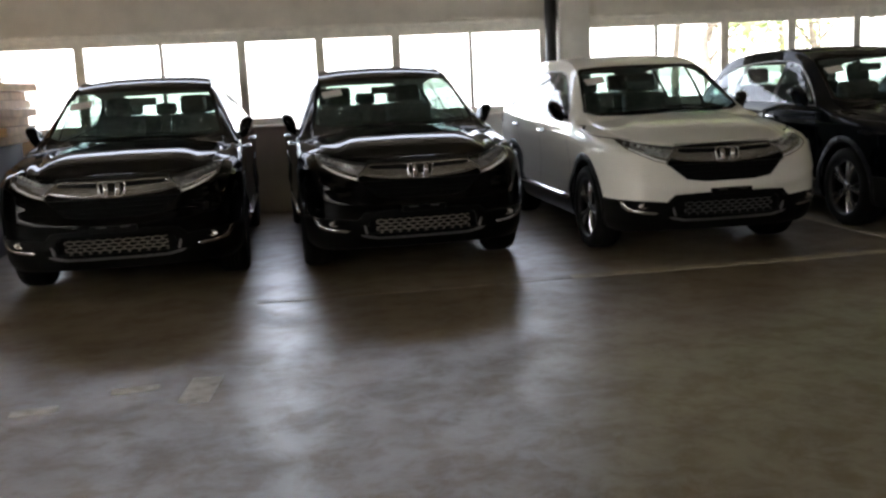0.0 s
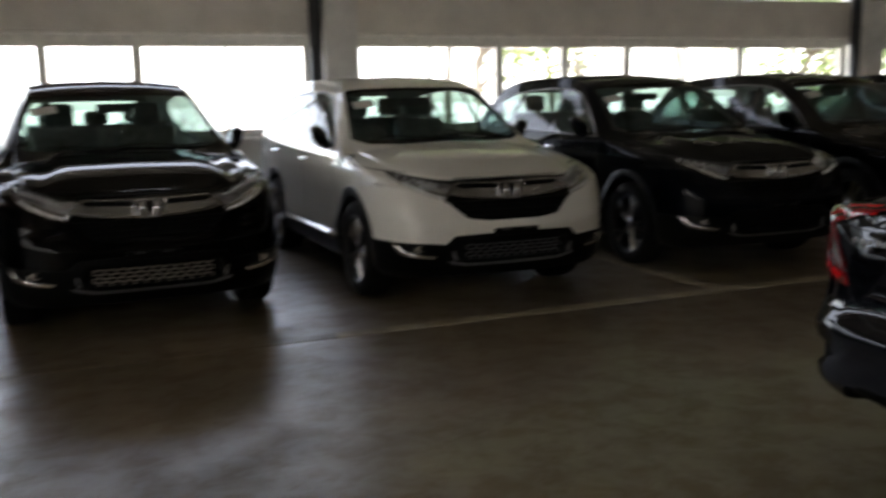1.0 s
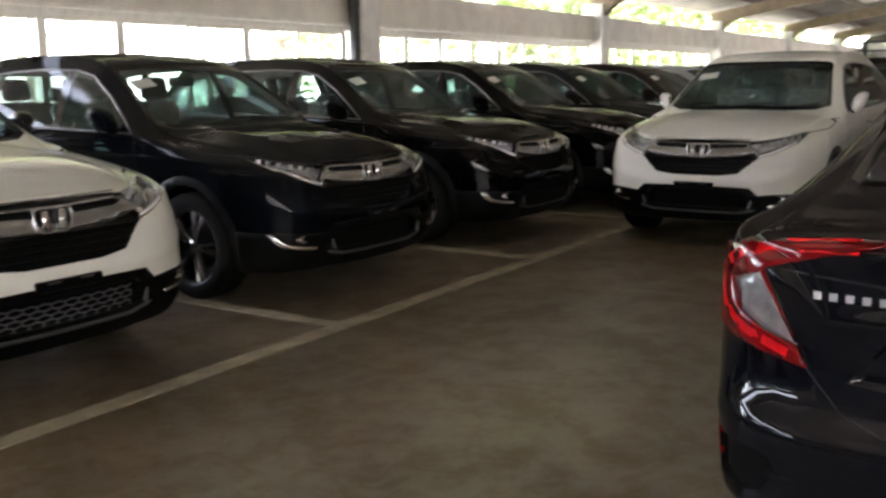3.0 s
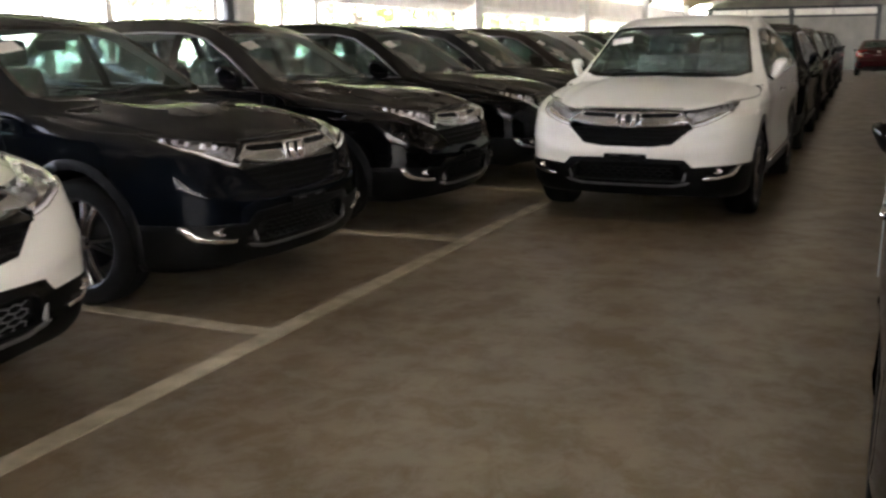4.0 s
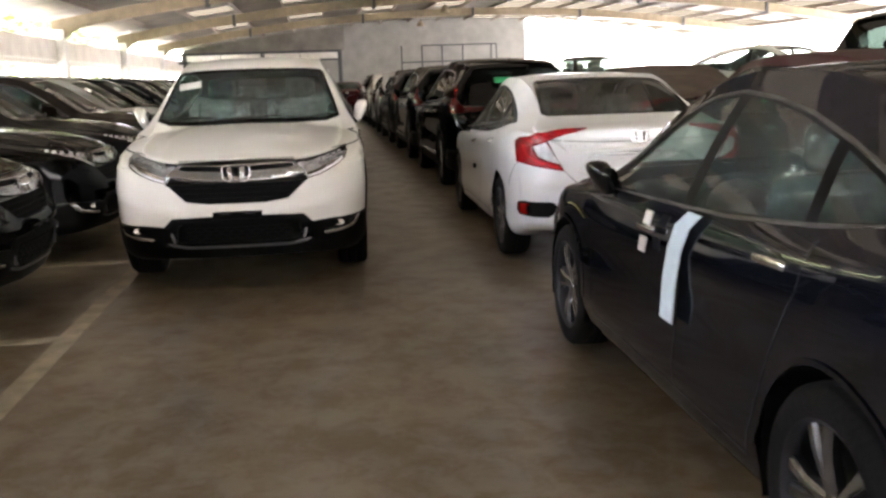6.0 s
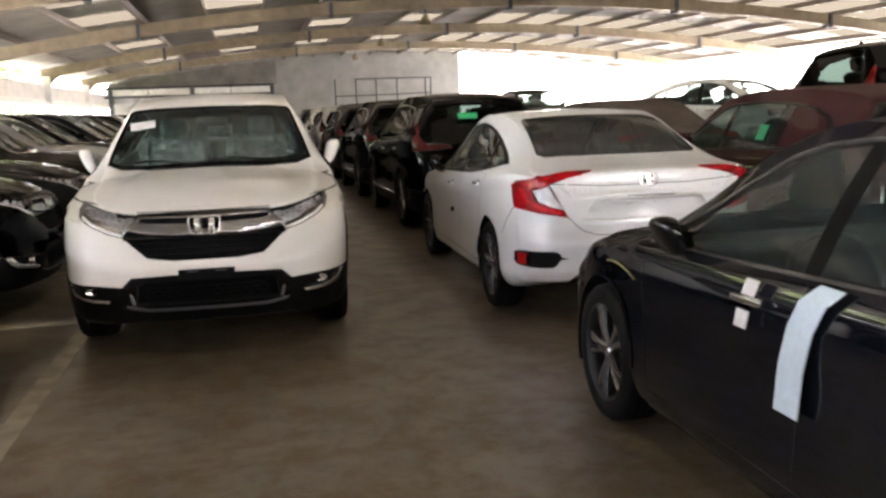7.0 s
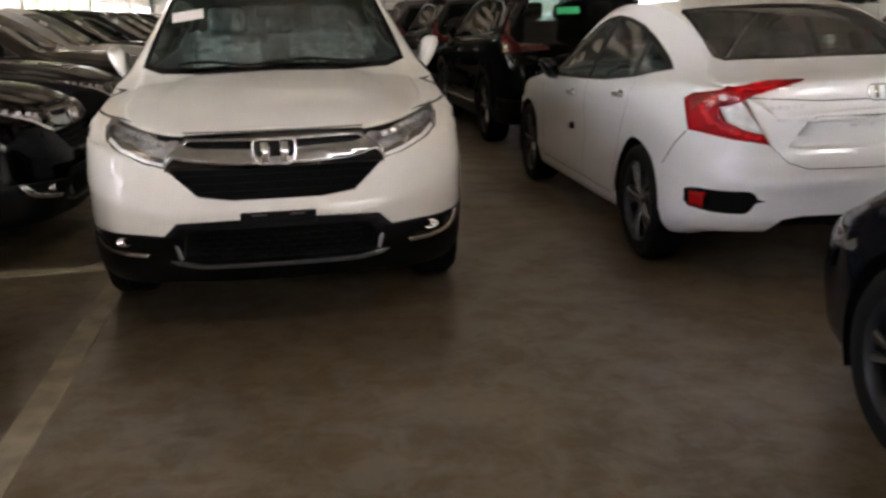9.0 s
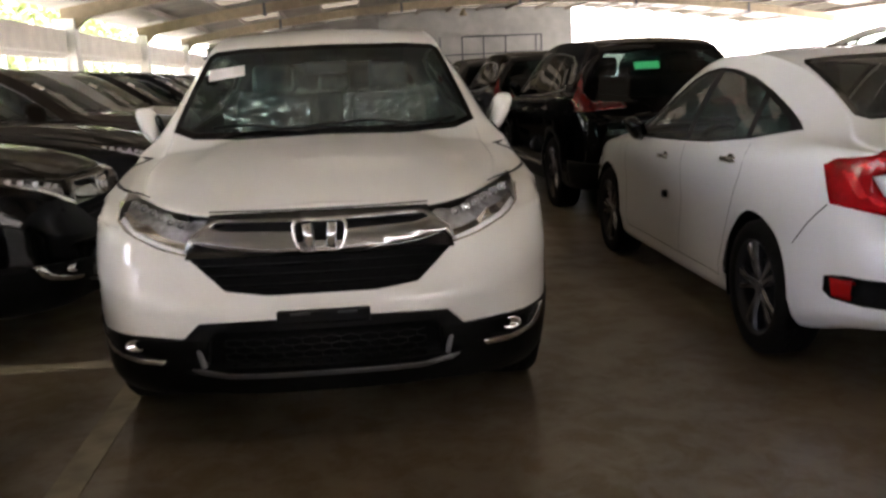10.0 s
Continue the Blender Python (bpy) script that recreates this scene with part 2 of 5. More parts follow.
        nf.smooth, nf.material_index = f.smooth, f.material_index
    other.free()


def lathe(profile, steps=32, axis="Y"):
    """Turns (radius, offset) pairs round the axis."""
    bm = bmesh.new()
    rings = []
    for i in range(steps):
        a = 2 * math.pi * i / steps
        c, s = math.cos(a), math.sin(a)
        ring = []
        for r, o in profile:
            ring.append(bm.verts.new((r * c, o, r * s) if axis == "Y" else (r * c, r * s, o)))
        rings.append(ring)
    for i in range(steps):
        a, b = rings[i], rings[(i + 1) % steps]
        for j in range(len(profile) - 1):
            bm.faces.new((a[j], a[j + 1], b[j + 1], b[j]))
    bmesh.ops.recalc_face_normals(bm, faces=bm.faces)
    return bm


def tube(points, radius, sides=8, closed=False):
    """A round bar along the points."""
    bm = bmesh.new()
    pts = [Vector(p) for p in points]
    rings = []
    for i, p in enumerate(pts):
        a = pts[max(i - 1, 0)] if not closed else pts[i - 1]
        b = pts[min(i + 1, len(pts) - 1)] if not closed else pts[(i + 1) % len(pts)]
        d = (b - a).normalized()
        u = d.cross(Vector((0, 0, 1)))
        u = u.normalized() if u.length > 1e-3 else Vector((1, 0, 0))
        v = d.cross(u)
        rr = radius(i / max(1, len(pts) - 1)) if callable(radius) else radius
        rings.append([bm.verts.new(p + rr * (math.cos(2 * math.pi * k / sides) * u + math.sin(2 * math.pi * k / sides) * v)) for k in range(sides)])
    n = len(rings)
    for i in range(n if closed else n - 1):
        a, b = rings[i], rings[(i + 1) % n]
        for k in range(sides):
            bm.faces.new((a[k], a[(k + 1) % sides], b[(k + 1) % sides], b[k]))
    if not closed:
        bm.faces.new(rings[0][::-1])
        bm.faces.new(rings[-1])
    bmesh.ops.recalc_face_normals(bm, faces=bm.faces)
    return bm


def curve_of(keys):
    """A smooth monotone curve through (x, value) pairs."""
    xs, ys = [k[0] for k in keys], [k[1] for k in keys]
    if xs[0] > xs[-1]:
        xs, ys = xs[::-1], ys[::-1]
    n = len(xs)
    d = [(ys[i + 1] - ys[i]) / (xs[i + 1] - xs[i]) for i in range(n - 1)]
    m = [d[0]] + [0 if d[i - 1] * d[i] <= 0 else 2 * d[i - 1] * d[i] / (d[i - 1] + d[i]) for i in range(1, n - 1)] + [d[-1]]

    def f(x):
        x = min(max(x, xs[0]), xs[-1])
        i = max(0, min(n - 2, next((j for j in range(n - 1) if x <= xs[j + 1]), n - 2)))
        h = xs[i + 1] - xs[i]
        t = (x - xs[i]) / h
        return (2 * t**3 - 3 * t**2 + 1) * ys[i] + (t**3 - 2 * t**2 + t) * h * m[i] + (3 * t**2 - 2 * t**3) * ys[i + 1] + (t**3 - t**2) * h * m[i + 1]

    return f


def spline(points, per=6, closed=False):
    """Catmull-Rom through the points."""
    n, out = len(points), []
    pts = [Vector(p) for p in points]
    for i in range(n if closed else n - 1):
        p1, p2 = pts[i], pts[(i + 1) % n]
        p0 = pts[i - 1] if closed or i else 2 * p1 - p2
        p3 = pts[(i + 2) % n] if closed or i + 2 < n else 2 * p2 - p1
        for k in range(per):
            t = k / per
            out.append(0.5 * (2 * p1 + (p2 - p0) * t + (2 * p0 - 5 * p1 + 4 * p2 - p3) * t * t + (3 * p1 - p0 - 3 * p2 + p3) * t**3))
    if not closed:
        out.append(pts[-1])
    return out


def inside(poly, a, b):
    hit = False
    for i in range(len(poly)):
        (x0, y0), (x1, y1) = poly[i - 1], poly[i]
        if (y0 > b) != (y1 > b) and a < (x1 - x0) * (b - y0) / (y1 - y0) + x0:
            hit = not hit
    return hit


def inset(poly, d):
    """The polygon moved inwards by d."""
    n = len(poly)
    area = sum(poly[i - 1][0] * poly[i][1] - poly[i][0] * poly[i - 1][1] for i in range(n))
    s = 1 if area > 0 else -1
    out = []
    for i in range(n):
        p0, p1, p2 = Vector(poly[i - 1]), Vector(poly[i]), Vector(poly[(i + 1) % n])
        a, b = (p1 - p0).normalized(), (p2 - p1).normalized()
        na, nb = Vector((-a.y, a.x)) * s, Vector((-b.y, b.x)) * s
        k = (na + nb)
        k = k / max(0.5, k.dot(na)) if k.length > 1e-6 else na
        out.append(tuple(p1 + k * d))
    return out


def rounded(poly, per=4):
    return [tuple(p) for p in spline(poly, per, True)]


def mirrored(poly):
    return [(-a, b) for a, b in poly][::-1]


def circle(cx, cz, r, n=28):
    return [(cx + r * math.cos(2 * math.pi * i / n), cz + r * math.sin(2 * math.pi * i / n)) for i in range(n)]


AXES = {"x": (1, 2), "y": (0, 2), "z": (0, 1)}


class Shell:
    """A car's skin, lofted from curves along its length, from which panels are cut out along a projection."""

    def __init__(self, nose, tail, top, belt, half, rail, bottom, nose_lean, tail_lean, crown=0.035, step=0.045, sculpt=None):
        bm = self.bm = bmesh.new()
        self.lay = bm.faces.layers.int.new("panel")
        self.names, n_mid = [], int((nose - tail) / step)
        xs = [tail + (nose - tail) * i / n_mid for i in range(n_mid + 1)]
        xs = sorted(set(xs + [nose - d for d in (0.012, 0.03, 0.07)] + [tail + d for d in (0.012, 0.03, 0.07)]))
        stations = [(tail, k / 5) for k in range(0, 5)] + [(x, 1.0) for x in xs] + [(nose, k / 5) for k in range(4, -1, -1)]
        rows = []
        for x, k in stations:
            w, zt, zr, wr, zb = half(x), top(x), belt(x), rail(x), bottom(x)
            zr = min(zr, zt - 0.045)
            g = zt - zr
            ctrl = [(0, zb), (0.5 * w, zb), (0.84 * w, zb), (0.955 * w, zb + 0.05), (0.985 * w, zb + 0.16), (w, zb + 0.55 * (zr - zb)), (0.992 * w, zr - 0.16 * (zr - zb)), (0.965 * w, zr),
                    (0.965 * w + (wr - 0.965 * w) * 0.45, zr + 0.52 * (g - crown)), (wr, zt - crown - 0.012), (0.93 * wr, zt - crown * 0.75), (0.55 * wr, zt - crown * 0.22), (0, zt)]
            sec = spline([(a, b, 0) for a, b in ctrl], 5)
            bulge = 0.03 * (1 - k * k)
            row = []
            for p in sec:
                fx = nose_lean(p.y) * min(1, max(0, (x - nose + 1.1) / 1.1)) ** 2
                tx = tail_lean(p.y) * min(1, max(0, (tail + 0.9 - x) / 0.9)) ** 2
                q = (x - fx + tx + (bulge if x > 0 else -bulge) * (k < 1), p.x * k, p.y)
                if sculpt and q[1] > 1e-6:
                    q = sculpt(*q)
                row.append(q)
            rows.append(row)
        m = len(rows[0])
        verts = []
        for r in rows:
            left = [bm.verts.new(p) for p in r]
            right = [left[j] if r[j][1] < 1e-6 else bm.verts.new((r[j][0], -r[j][1], r[j][2])) for j in range(m)]
            verts.append((left, right))
        for i in range(len(rows) - 1):
            for side in (0, 1):
                a, b = verts[i][side], verts[i + 1][side]
                for j in range(m - 1):
                    q = []
                    for v in (a[j], b[j], b[j + 1], a[j + 1]):
                        if v not in q:
                            q.append(v)
                    if len(q) > 2:
                        try:
                            bm.faces.new(q if side else q[::-1])
                        except ValueError:
                            pass
        bmesh.ops.remove_doubles(bm, verts=bm.verts, dist=0.0004)
        bmesh.ops.recalc_face_normals(bm, faces=bm.faces)
        bm.faces.ensure_lookup_table()
        self.tree = BVHTree.FromBMesh(bm)

    def panel(self, name):
        if name not in self.names:
            self.names.append(name)
        return self.names.index(name) + 1

    def cut(self, name, poly, axis, keep=lambda c: True, only=None):
        """Cuts the outline into the skin and gives the faces within it to the named panel."""
        bm, (i, j) = self.bm, AXES[axis]
        lo, hi = (min(p[0] for p in poly), min(p[1] for p in poly)), (max(p[0] for p in poly), max(p[1] for p in poly))

        def near(f):
            a, b = [v.co[i] for v in f.verts], [v.co[j] for v in f.verts]
            return max(a) > lo[0] and min(a) < hi[0] and max(b) > lo[1] and min(b) < hi[1] and keep(f.calc_center_median())

        faces = [f for f in bm.faces if near(f)]
        for k in range(len(poly)):
            p, q = poly[k - 1], poly[k]
            if math.hypot(q[0] - p[0], q[1] - p[1]) < 1e-5:
                continue
            co, no = [0, 0, 0], [0, 0, 0]
            co[i], co[j] = p
            no[i], no[j] = q[1] - p[1], p[0] - q[0]
            a0, a1, b0, b1 = min(p[0], q[0]) - 0.03, max(p[0], q[0]) + 0.03, min(p[1], q[1]) - 0.03, max(p[1], q[1]) + 0.03
            close = [f for f in faces if f.is_valid and max(v.co[i] for v in f.verts) > a0 and min(v.co[i] for v in f.verts) < a1 and max(v.co[j] for v in f.verts) > b0 and min(v.co[j] for v in f.verts) < b1]
            if not close:
                continue
            geom = list({v for f in close for v in f.verts}) + list({e for f in close for e in f.edges}) + close
            res = bmesh.ops.bisect_plane(bm, geom=geom, dist=1e-5, plane_co=co, plane_no=Vector(no).normalized())
            faces = list({*(f for f in faces if f.is_valid), *(g for g in res["geom"] if isinstance(g, bmesh.types.BMFace))})
        num = self.panel(name) if name else 0
        for f in faces:
            if f.is_valid:
                c = f.calc_center_median()
                if keep(c) and inside(poly, c[i], c[j]) and (only is None or f[self.lay] in only):
                    f[self.lay] = num

    def take(self, name, side=0, offset=0.0, depth=0.0):
        """The named panel as a bmesh; side +1 or -1 takes one half. offset moves it along its normals, depth adds a rim."""
        num = self.panel(name) if name else 0
        self.bm.normal_update()
        out, made = bmesh.new(), {}
        for f in self.bm.faces:
            if f[self.lay] != num or (side and f.calc_center_median().y * side < 0):
                continue
            vs = []
            for v in f.verts:
                if v not in made:
                    made[v] = out.verts.new(v.co)
                vs.append(made[v])
            nf = out.faces.new(vs)
            nf.smooth = True
        out.normal_update()
        if offset or depth:
            old = {v: v.co.copy() for v in out.verts}
            nrm = {v: v.normal.copy() for v in out.verts}
            for v in out.verts:
                v.co = old[v] + nrm[v] * offset
            if depth:
                edges = [e for e in out.edges if e.is_boundary]
                ring = {}
                for e in edges:
                    for v in e.verts:
                        if v not in ring:
                            ring[v] = out.verts.new(old[v] + nrm[v] * (offset - depth))
                for e in edges:
                    a, b = e.link_loops[0].vert, e.link_loops[0].link_loop_next.vert
                    out.faces.new((b, a, ring[a], ring[b]))
        return out

    def strip(self, path, axis, side, width=0.008, lift=0.0015, face=1):
        """A narrow band laid on the skin along a path in the projection."""
        i, j = AXES[axis]
        k = 3 - i - j
        bm, prev = bmesh.new(), None
        pts = []
        for n in range(len(path) - 1):
            (a0, b0), (a1, b1) = path[n], path[n + 1]
            cnt = max(1, int(math.hypot(a1 - a0, b1 - b0) / 0.04))
            pts += [(a0 + (a1 - a0) * t / cnt, b0 + (b1 - b0) * t / cnt) for t in range(cnt)]
        pts.append(path[-1])
        for n, p in enumerate(pts):
            q0, q1 = pts[max(n - 1, 0)], pts[min(n + 1, len(pts) - 1)]
            d = Vector((q1[0] - q0[0], q1[1] - q0[1])).normalized()
            pair = []
            for s in (-0.5, 0.5):
                o, w = [0, 0, 0], [0, 0, 0]
                o[i], o[j], o[k] = p[0] - d.y * s * width, p[1] + d.x * s * width, 4.0 * side
                w[k] = -side
                loc, no, _, _ = self.tree.ray_cast(Vector(o), Vector(w))
                pair.append(bm.verts.new(loc + (no if no.dot(Vector(w)) < 0 else -no) * lift) if loc else None)
            if prev and all(prev) and all(pair):
                bm.faces.new((prev[0], prev[1], pair[1], pair[0]))
            prev = pair
        bmesh.ops.recalc_face_normals(bm, faces=bm.faces)
        return bm

    def at(self, axis, side, a, b):
        i, j = AXES[axis]
        k = 3 - i - j
        o, w = [0, 0, 0], [0, 0, 0]
        o[i], o[j], o[k], w[k] = a, b, 4.0 * side, -side
        loc, no, _, _ = self.tree.ray_cast(Vector(o), Vector(w))
        return loc, no


# ---- cars ----
def step_up(a, b, v):
    t = min(1.0, max(0.0, (v - a) / (b - a)))
    return t * t * (3 - 2 * t)


def bell(v, c, w):
    return math.exp(-((v - c) / w) ** 2)


def suv_form(x, y, z):
    """Creases of the crossover: raised bonnet middle, hollow bumper corners, waisted flanks."""
    if x > 1.0 and z > 0.9:
        edge = 0.43 + 0.12 * (x - 1.1)
        z -= 0.026 * step_up(edge, edge + 0.11, y) * step_up(1.0, 1.15, x)
    if x > 1.75 and z < 0.95:
        x -= 0.010 * bell(z, 0.66, 0.09) * bell(y, 0.70, 0.16)
        x += 0.009 * bell(z, 0.735 + 0.10 * (y - 0.6), 0.03) * step_up(0.50, 0.62, y)
        fold = 0.585 + 0.30 * max(0.0, y - 0.48)
        x += (0.010 * bell(z, fold, 0.03) - 0.024 * step_up(fold, fold - 0.09, z)) * step_up(0.25, 0.45, y)
    if -2.0 < x < 1.7 and y > 0.7 and z < 1.1:
        y -= 0.020 * bell(z, 0.70, 0.11) * step_up(1.7, 1.2, x) * step_up(-2.0, -1.5, x)
        y += 0.010 * bell(z, 0.945, 0.035) + 0.010 * bell(z, 0.50, 0.05)
    return x, y, z


def sedan_form(x, y, z):
    """Creases of the saloon: shoulder line, hollow doors, lip on the boot lid."""
    if x > 1.05 and z > 0.7:
        z -= 0.012 * step_up(0.50, 0.55, y)
    if -2.0 < x < 1.8 and y > 0.65 and z < 1.0:
        y += 0.004 * bell(z, 0.80 + 0.02 * (0.5 - x), 0.03)
        y -= 0.016 * bell(z, 0.62, 0.10)
        y += 0.012 * bell(z, 0.36, 0.06)
    if x < -2.1:
        x -= 0.022 * bell(z, 1.055, 0.022)
        x -= 0.030 * bell(z, 0.60, 0.05) + 0.018 * bell(z, 0.40, 0.06) * step_up(0.5, 0.65, y)
    return x, y, z


PAINTED = {"body", "mirror_housing"}


def wheel_parts(parent, x, y, radius, width, spokes, rim_mat, label):
    """Tyre, rim with twin spokes, hub; y's sign says which side faces out."""
    s = 1 if y > 0 else -1
    r, w = radius, width / 2
    rim_r = r * 0.70
    hub = part("wheel", lathe([(0.001, 0.02 * s), (rim_r * 0.62, 0.02 * s), (rim_r * 0.62, 0.0), (0.001, 0.0)], 20), M_DARKMETAL, parent, "", True)
    hub.location = (x, y, r)
    prof = [(rim_r, -w * 0.92), (rim_r + 0.03, -w), (r * 0.93, -w * 0.98), (r * 0.985, -w * 0.78), (r, -w * 0.45), (r - 0.001, -w * 0.36), (r - 0.009, -w * 0.34), (r - 0.009, -w * 0.26), (r, -w * 0.24), (r, -w * 0.06), (r - 0.009, -w * 0.04), (r - 0.009, w * 0.04), (r, w * 0.06), (r, w * 0.24), (r - 0.009, w * 0.26), (r - 0.009, w * 0.34), (r - 0.001, w * 0.36), (r, w * 0.45), (r * 0.985, w * 0.78), (r * 0.93, w * 0.98), (rim_r + 0.03, w), (rim_r, w * 0.92)]
    tyre = part("tyre", lathe(prof, 40), M_TYRE, hub, "", True)
    rim = lathe([(rim_r * 1.01, -w * 0.9), (rim_r * 0.95, -w * 0.5), (rim_r * 0.93, w * s * 0.5), (rim_r * 0.96, w * s * 0.86), (rim_r * 1.02, w * s * 0.95)], 40)
    for f in rim.faces:
        f.smooth, f.material_index = True, 1
    bmesh.ops.recalc_face_normals(rim, faces=rim.faces)
    for k in range(spokes):
        a = 2 * math.pi * k / spokes
        for da in (-0.15, 0.15):
            b = bmesh.new()
            n0, n1 = rim_r * 0.16, rim_r * 0.97
            t0, t1 = a + da * 0.9, a + da * 1.25
            ends = []
            for rr, aa, wd, dep in ((n0, t0, 0.018, 0.62), (n1 * 0.6, (t0 + t1) / 2, 0.016, 0.74), (n1, t1, 0.023, 0.72)):
                c, sn = math.cos(aa), math.sin(aa)
                ring = []
                for du, dv in ((-wd, 0), (-wd * 0.6, 0.012), (wd * 0.6, 0.012), (wd, 0), (wd * 0.8, -0.03), (-wd * 0.8, -0.03)):
                    ring.append(b.verts.new((rr * c - du * sn, s * (w * dep + dv), rr * sn + du * c)))
                ends.append(ring)
            for e0, e1 in zip(ends, ends[1:]):
                for j in range(6):
                    b.faces.new((e0[j], e0[(j + 1) % 6], e1[(j + 1) % 6], e1[j])).material_index = 0 if j < 3 else 1
            bmesh.ops.recalc_face_normals(b, faces=b.faces)
            join_bm(rim, b)
    cap = lathe([(0.001, s * w * 0.78), (0.03, s * w * 0.78), (rim_r * 0.2, s * w * 0.68), (rim_r * 0.2, s * w * 0.4)], 20)
    join_bm(rim, cap)
    ob = part("rim", rim, [rim_mat, M_DARKMETAL], hub, label)
    return hub


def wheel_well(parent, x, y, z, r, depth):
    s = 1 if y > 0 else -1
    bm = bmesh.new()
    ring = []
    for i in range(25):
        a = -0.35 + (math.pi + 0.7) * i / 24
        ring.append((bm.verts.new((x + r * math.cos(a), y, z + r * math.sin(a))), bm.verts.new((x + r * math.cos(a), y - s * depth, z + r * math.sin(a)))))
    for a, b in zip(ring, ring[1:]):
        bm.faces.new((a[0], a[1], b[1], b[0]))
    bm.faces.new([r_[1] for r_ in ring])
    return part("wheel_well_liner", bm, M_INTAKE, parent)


def seat(parent, x, y, z, wrap, k=1.0):
    """A car seat: cushion, back and headrest."""
    c = part("seat_cushion", box_bm(x - 0.26, x + 0.26, y - 0.25, y + 0.25, z, z + 0.16, 0.05), wrap, parent, "", True)
    b = box_bm(-0.07, 0.07, -0.245, 0.245, 0, 0.67 * k, 0.06)
    bmesh.ops.transform(b, matrix=pose(x - 0.24, y, z + 0.12, 0, -14, 0), verts=b.verts)
    part("seat_back", b, wrap, parent, "", True)
    h = box_bm(-0.05, 0.05, -0.13, 0.13, 0.65 * k, 0.84 * k, 0.045)
    bmesh.ops.transform(h, matrix=pose(x - 0.23, y, z + 0.14, 0, -12, 0), verts=h.verts)
    part("headrest", h, wrap, parent, "", True)


def interior(parent, dash_x, dash_z, seat_z, front_x, rear_x, half, wrap, kf=1.0, kr=1.0):
    part("dashboard", box_bm(dash_x - 0.32, dash_x + 0.30, -half, half, dash_z - 0.38, dash_z, 0.06), M_DASH, parent, "", True)
    part("cabin_floor", box_bm(rear_x - 0.75, dash_x, -half - 0.02, half + 0.02, seat_z - 0.16, seat_z - 0.12), M_DASH, parent)
    for y in (-0.37, 0.37):
        seat(parent, front_x, y, seat_z, wrap, kf)
        seat(parent, rear_x, y * 1.05, seat_z + 0.03, wrap, kr)
    ring = [Vector((0.0, 0.185 * math.cos(a), 0.185 * math.sin(a))) for a in [2 * math.pi * i / 24 for i in range(24)]]
    m = pose(dash_x - 0.42, 0.37, dash_z - 0.10, 0, 25, 0)
    part("steering_wheel", tube([m @ p for p in ring], 0.016, 6, True), M_DASH, parent, "", True)


def badge(parent, x, z, s, lean, size=0.075):
    """A plain bright badge: a rounded frame with two slanted bars."""
    m = pose(x, 0, z, 0, lean, 0) @ Matrix.Diagonal((s, 1, 1, 1))
    out = spline([(0, -size * 1.0, size * 0.54), (0, 0, size * 0.61), (0, size * 1.0, size * 0.54), (0, size * 0.84, -size * 0.50), (0, 0, -size * 0.57), (0, -size * 0.84, -size * 0.50)], 5, True)
    back = bmesh.new()
    back.faces.new([back.verts.new(m @ (p * 0.97 - Vector((0.004, 0, 0)))) for p in out])
    part("badge_plate", back, M_GLOSSBLACK if s > 0 else M_ALLOY, parent)
    bm = tube([m @ p for p in out], 0.007 * size / 0.092, 6, True)
    for k in (-1, 1):
        join_bm(bm, tube([m @ Vector((0.004, k * size * 0.50, size * 0.50)), m @ Vector((0.004, k * size * 0.42, -size * 0.46))], 0.0205 * size / 0.092, 8))
    part("front_badge" if s > 0 else "rear_badge", bm, M_CHROME, parent, "plain chrome badge", True)


def mirror(parent, x, y, z, s, height=0.17, name="mirror_housing"):
    """A folded-in door mirror on a short arm; y is its outermost point."""
    b = bmesh.new()
    bmesh.ops.create_uvsphere(b, u_segments=18, v_segments=12, radius=1)
    for v in b.verts:
        c = Vector([math.copysign(abs(a) ** 0.72, a) for a in v.co])
        v.co = Vector((c.x * (0.085 if c.x > 0 else 0.13), c.y * 0.052 * (1 - 0.25 * max(0, c.x)) * (1 + 0.22 * c.z) + s * 0.028 * c.z, c.z * height * 0.50 * (1 - 0.12 * c.x) - 0.015 * c.x))
    yc = y - s * 0.072
    bmesh.ops.transform(b, matrix=pose(x, yc, z, 0, 0, -8 * s), verts=b.verts)
    ob = part(name, b, M_GLOSSBLACK, parent, "", True)
    arm = box_bm(x + 0.0, x + 0.07, min(yc - s * 0.16, yc - s * 0.02), max(yc - s * 0.16, yc - s * 0.02), z - height * 0.52, z - height * 0.25, 0.012)
    part("mirror_arm", arm, M_PLASTIC, ob)
    g = bmesh.new()
    bmesh.ops.create_circle(g, cap_ends=True, segments=20, radius=1)
    for v in g.verts:
        cx, cz = math.copysign(abs(v.co.x) ** 0.6, v.co.x), math.copysign(abs(v.co.y) ** 0.6, v.co.y)
        v.co = Vector((x - 0.03 + cx * 0.085, yc - s * 0.0515 + s * 0.018 * cz, z + cz * height * 0.32))
    part("mirror_glass", g, M_MIRROR, ob)


def handle(parent, shell, x, z, s, mat):
    loc, no = shell.at("y", s, x, z)
    b = box_bm(-0.095, 0.095, -0.012, 0.012, -0.014, 0.014, 0.009)
    bmesh.ops.transform(b, matrix=pose(x, loc.y + s * 0.022, z, 0, 2, 0), verts=b.verts)
    grip = part("door_handle", b, mat, parent, "", True)
    # Black ellipsoid paints in the shade of the cup behind the grip.
    cup = bmesh.new()
    bmesh.ops.create_uvsphere(cup, u_segments=14, v_segments=8, radius=1)
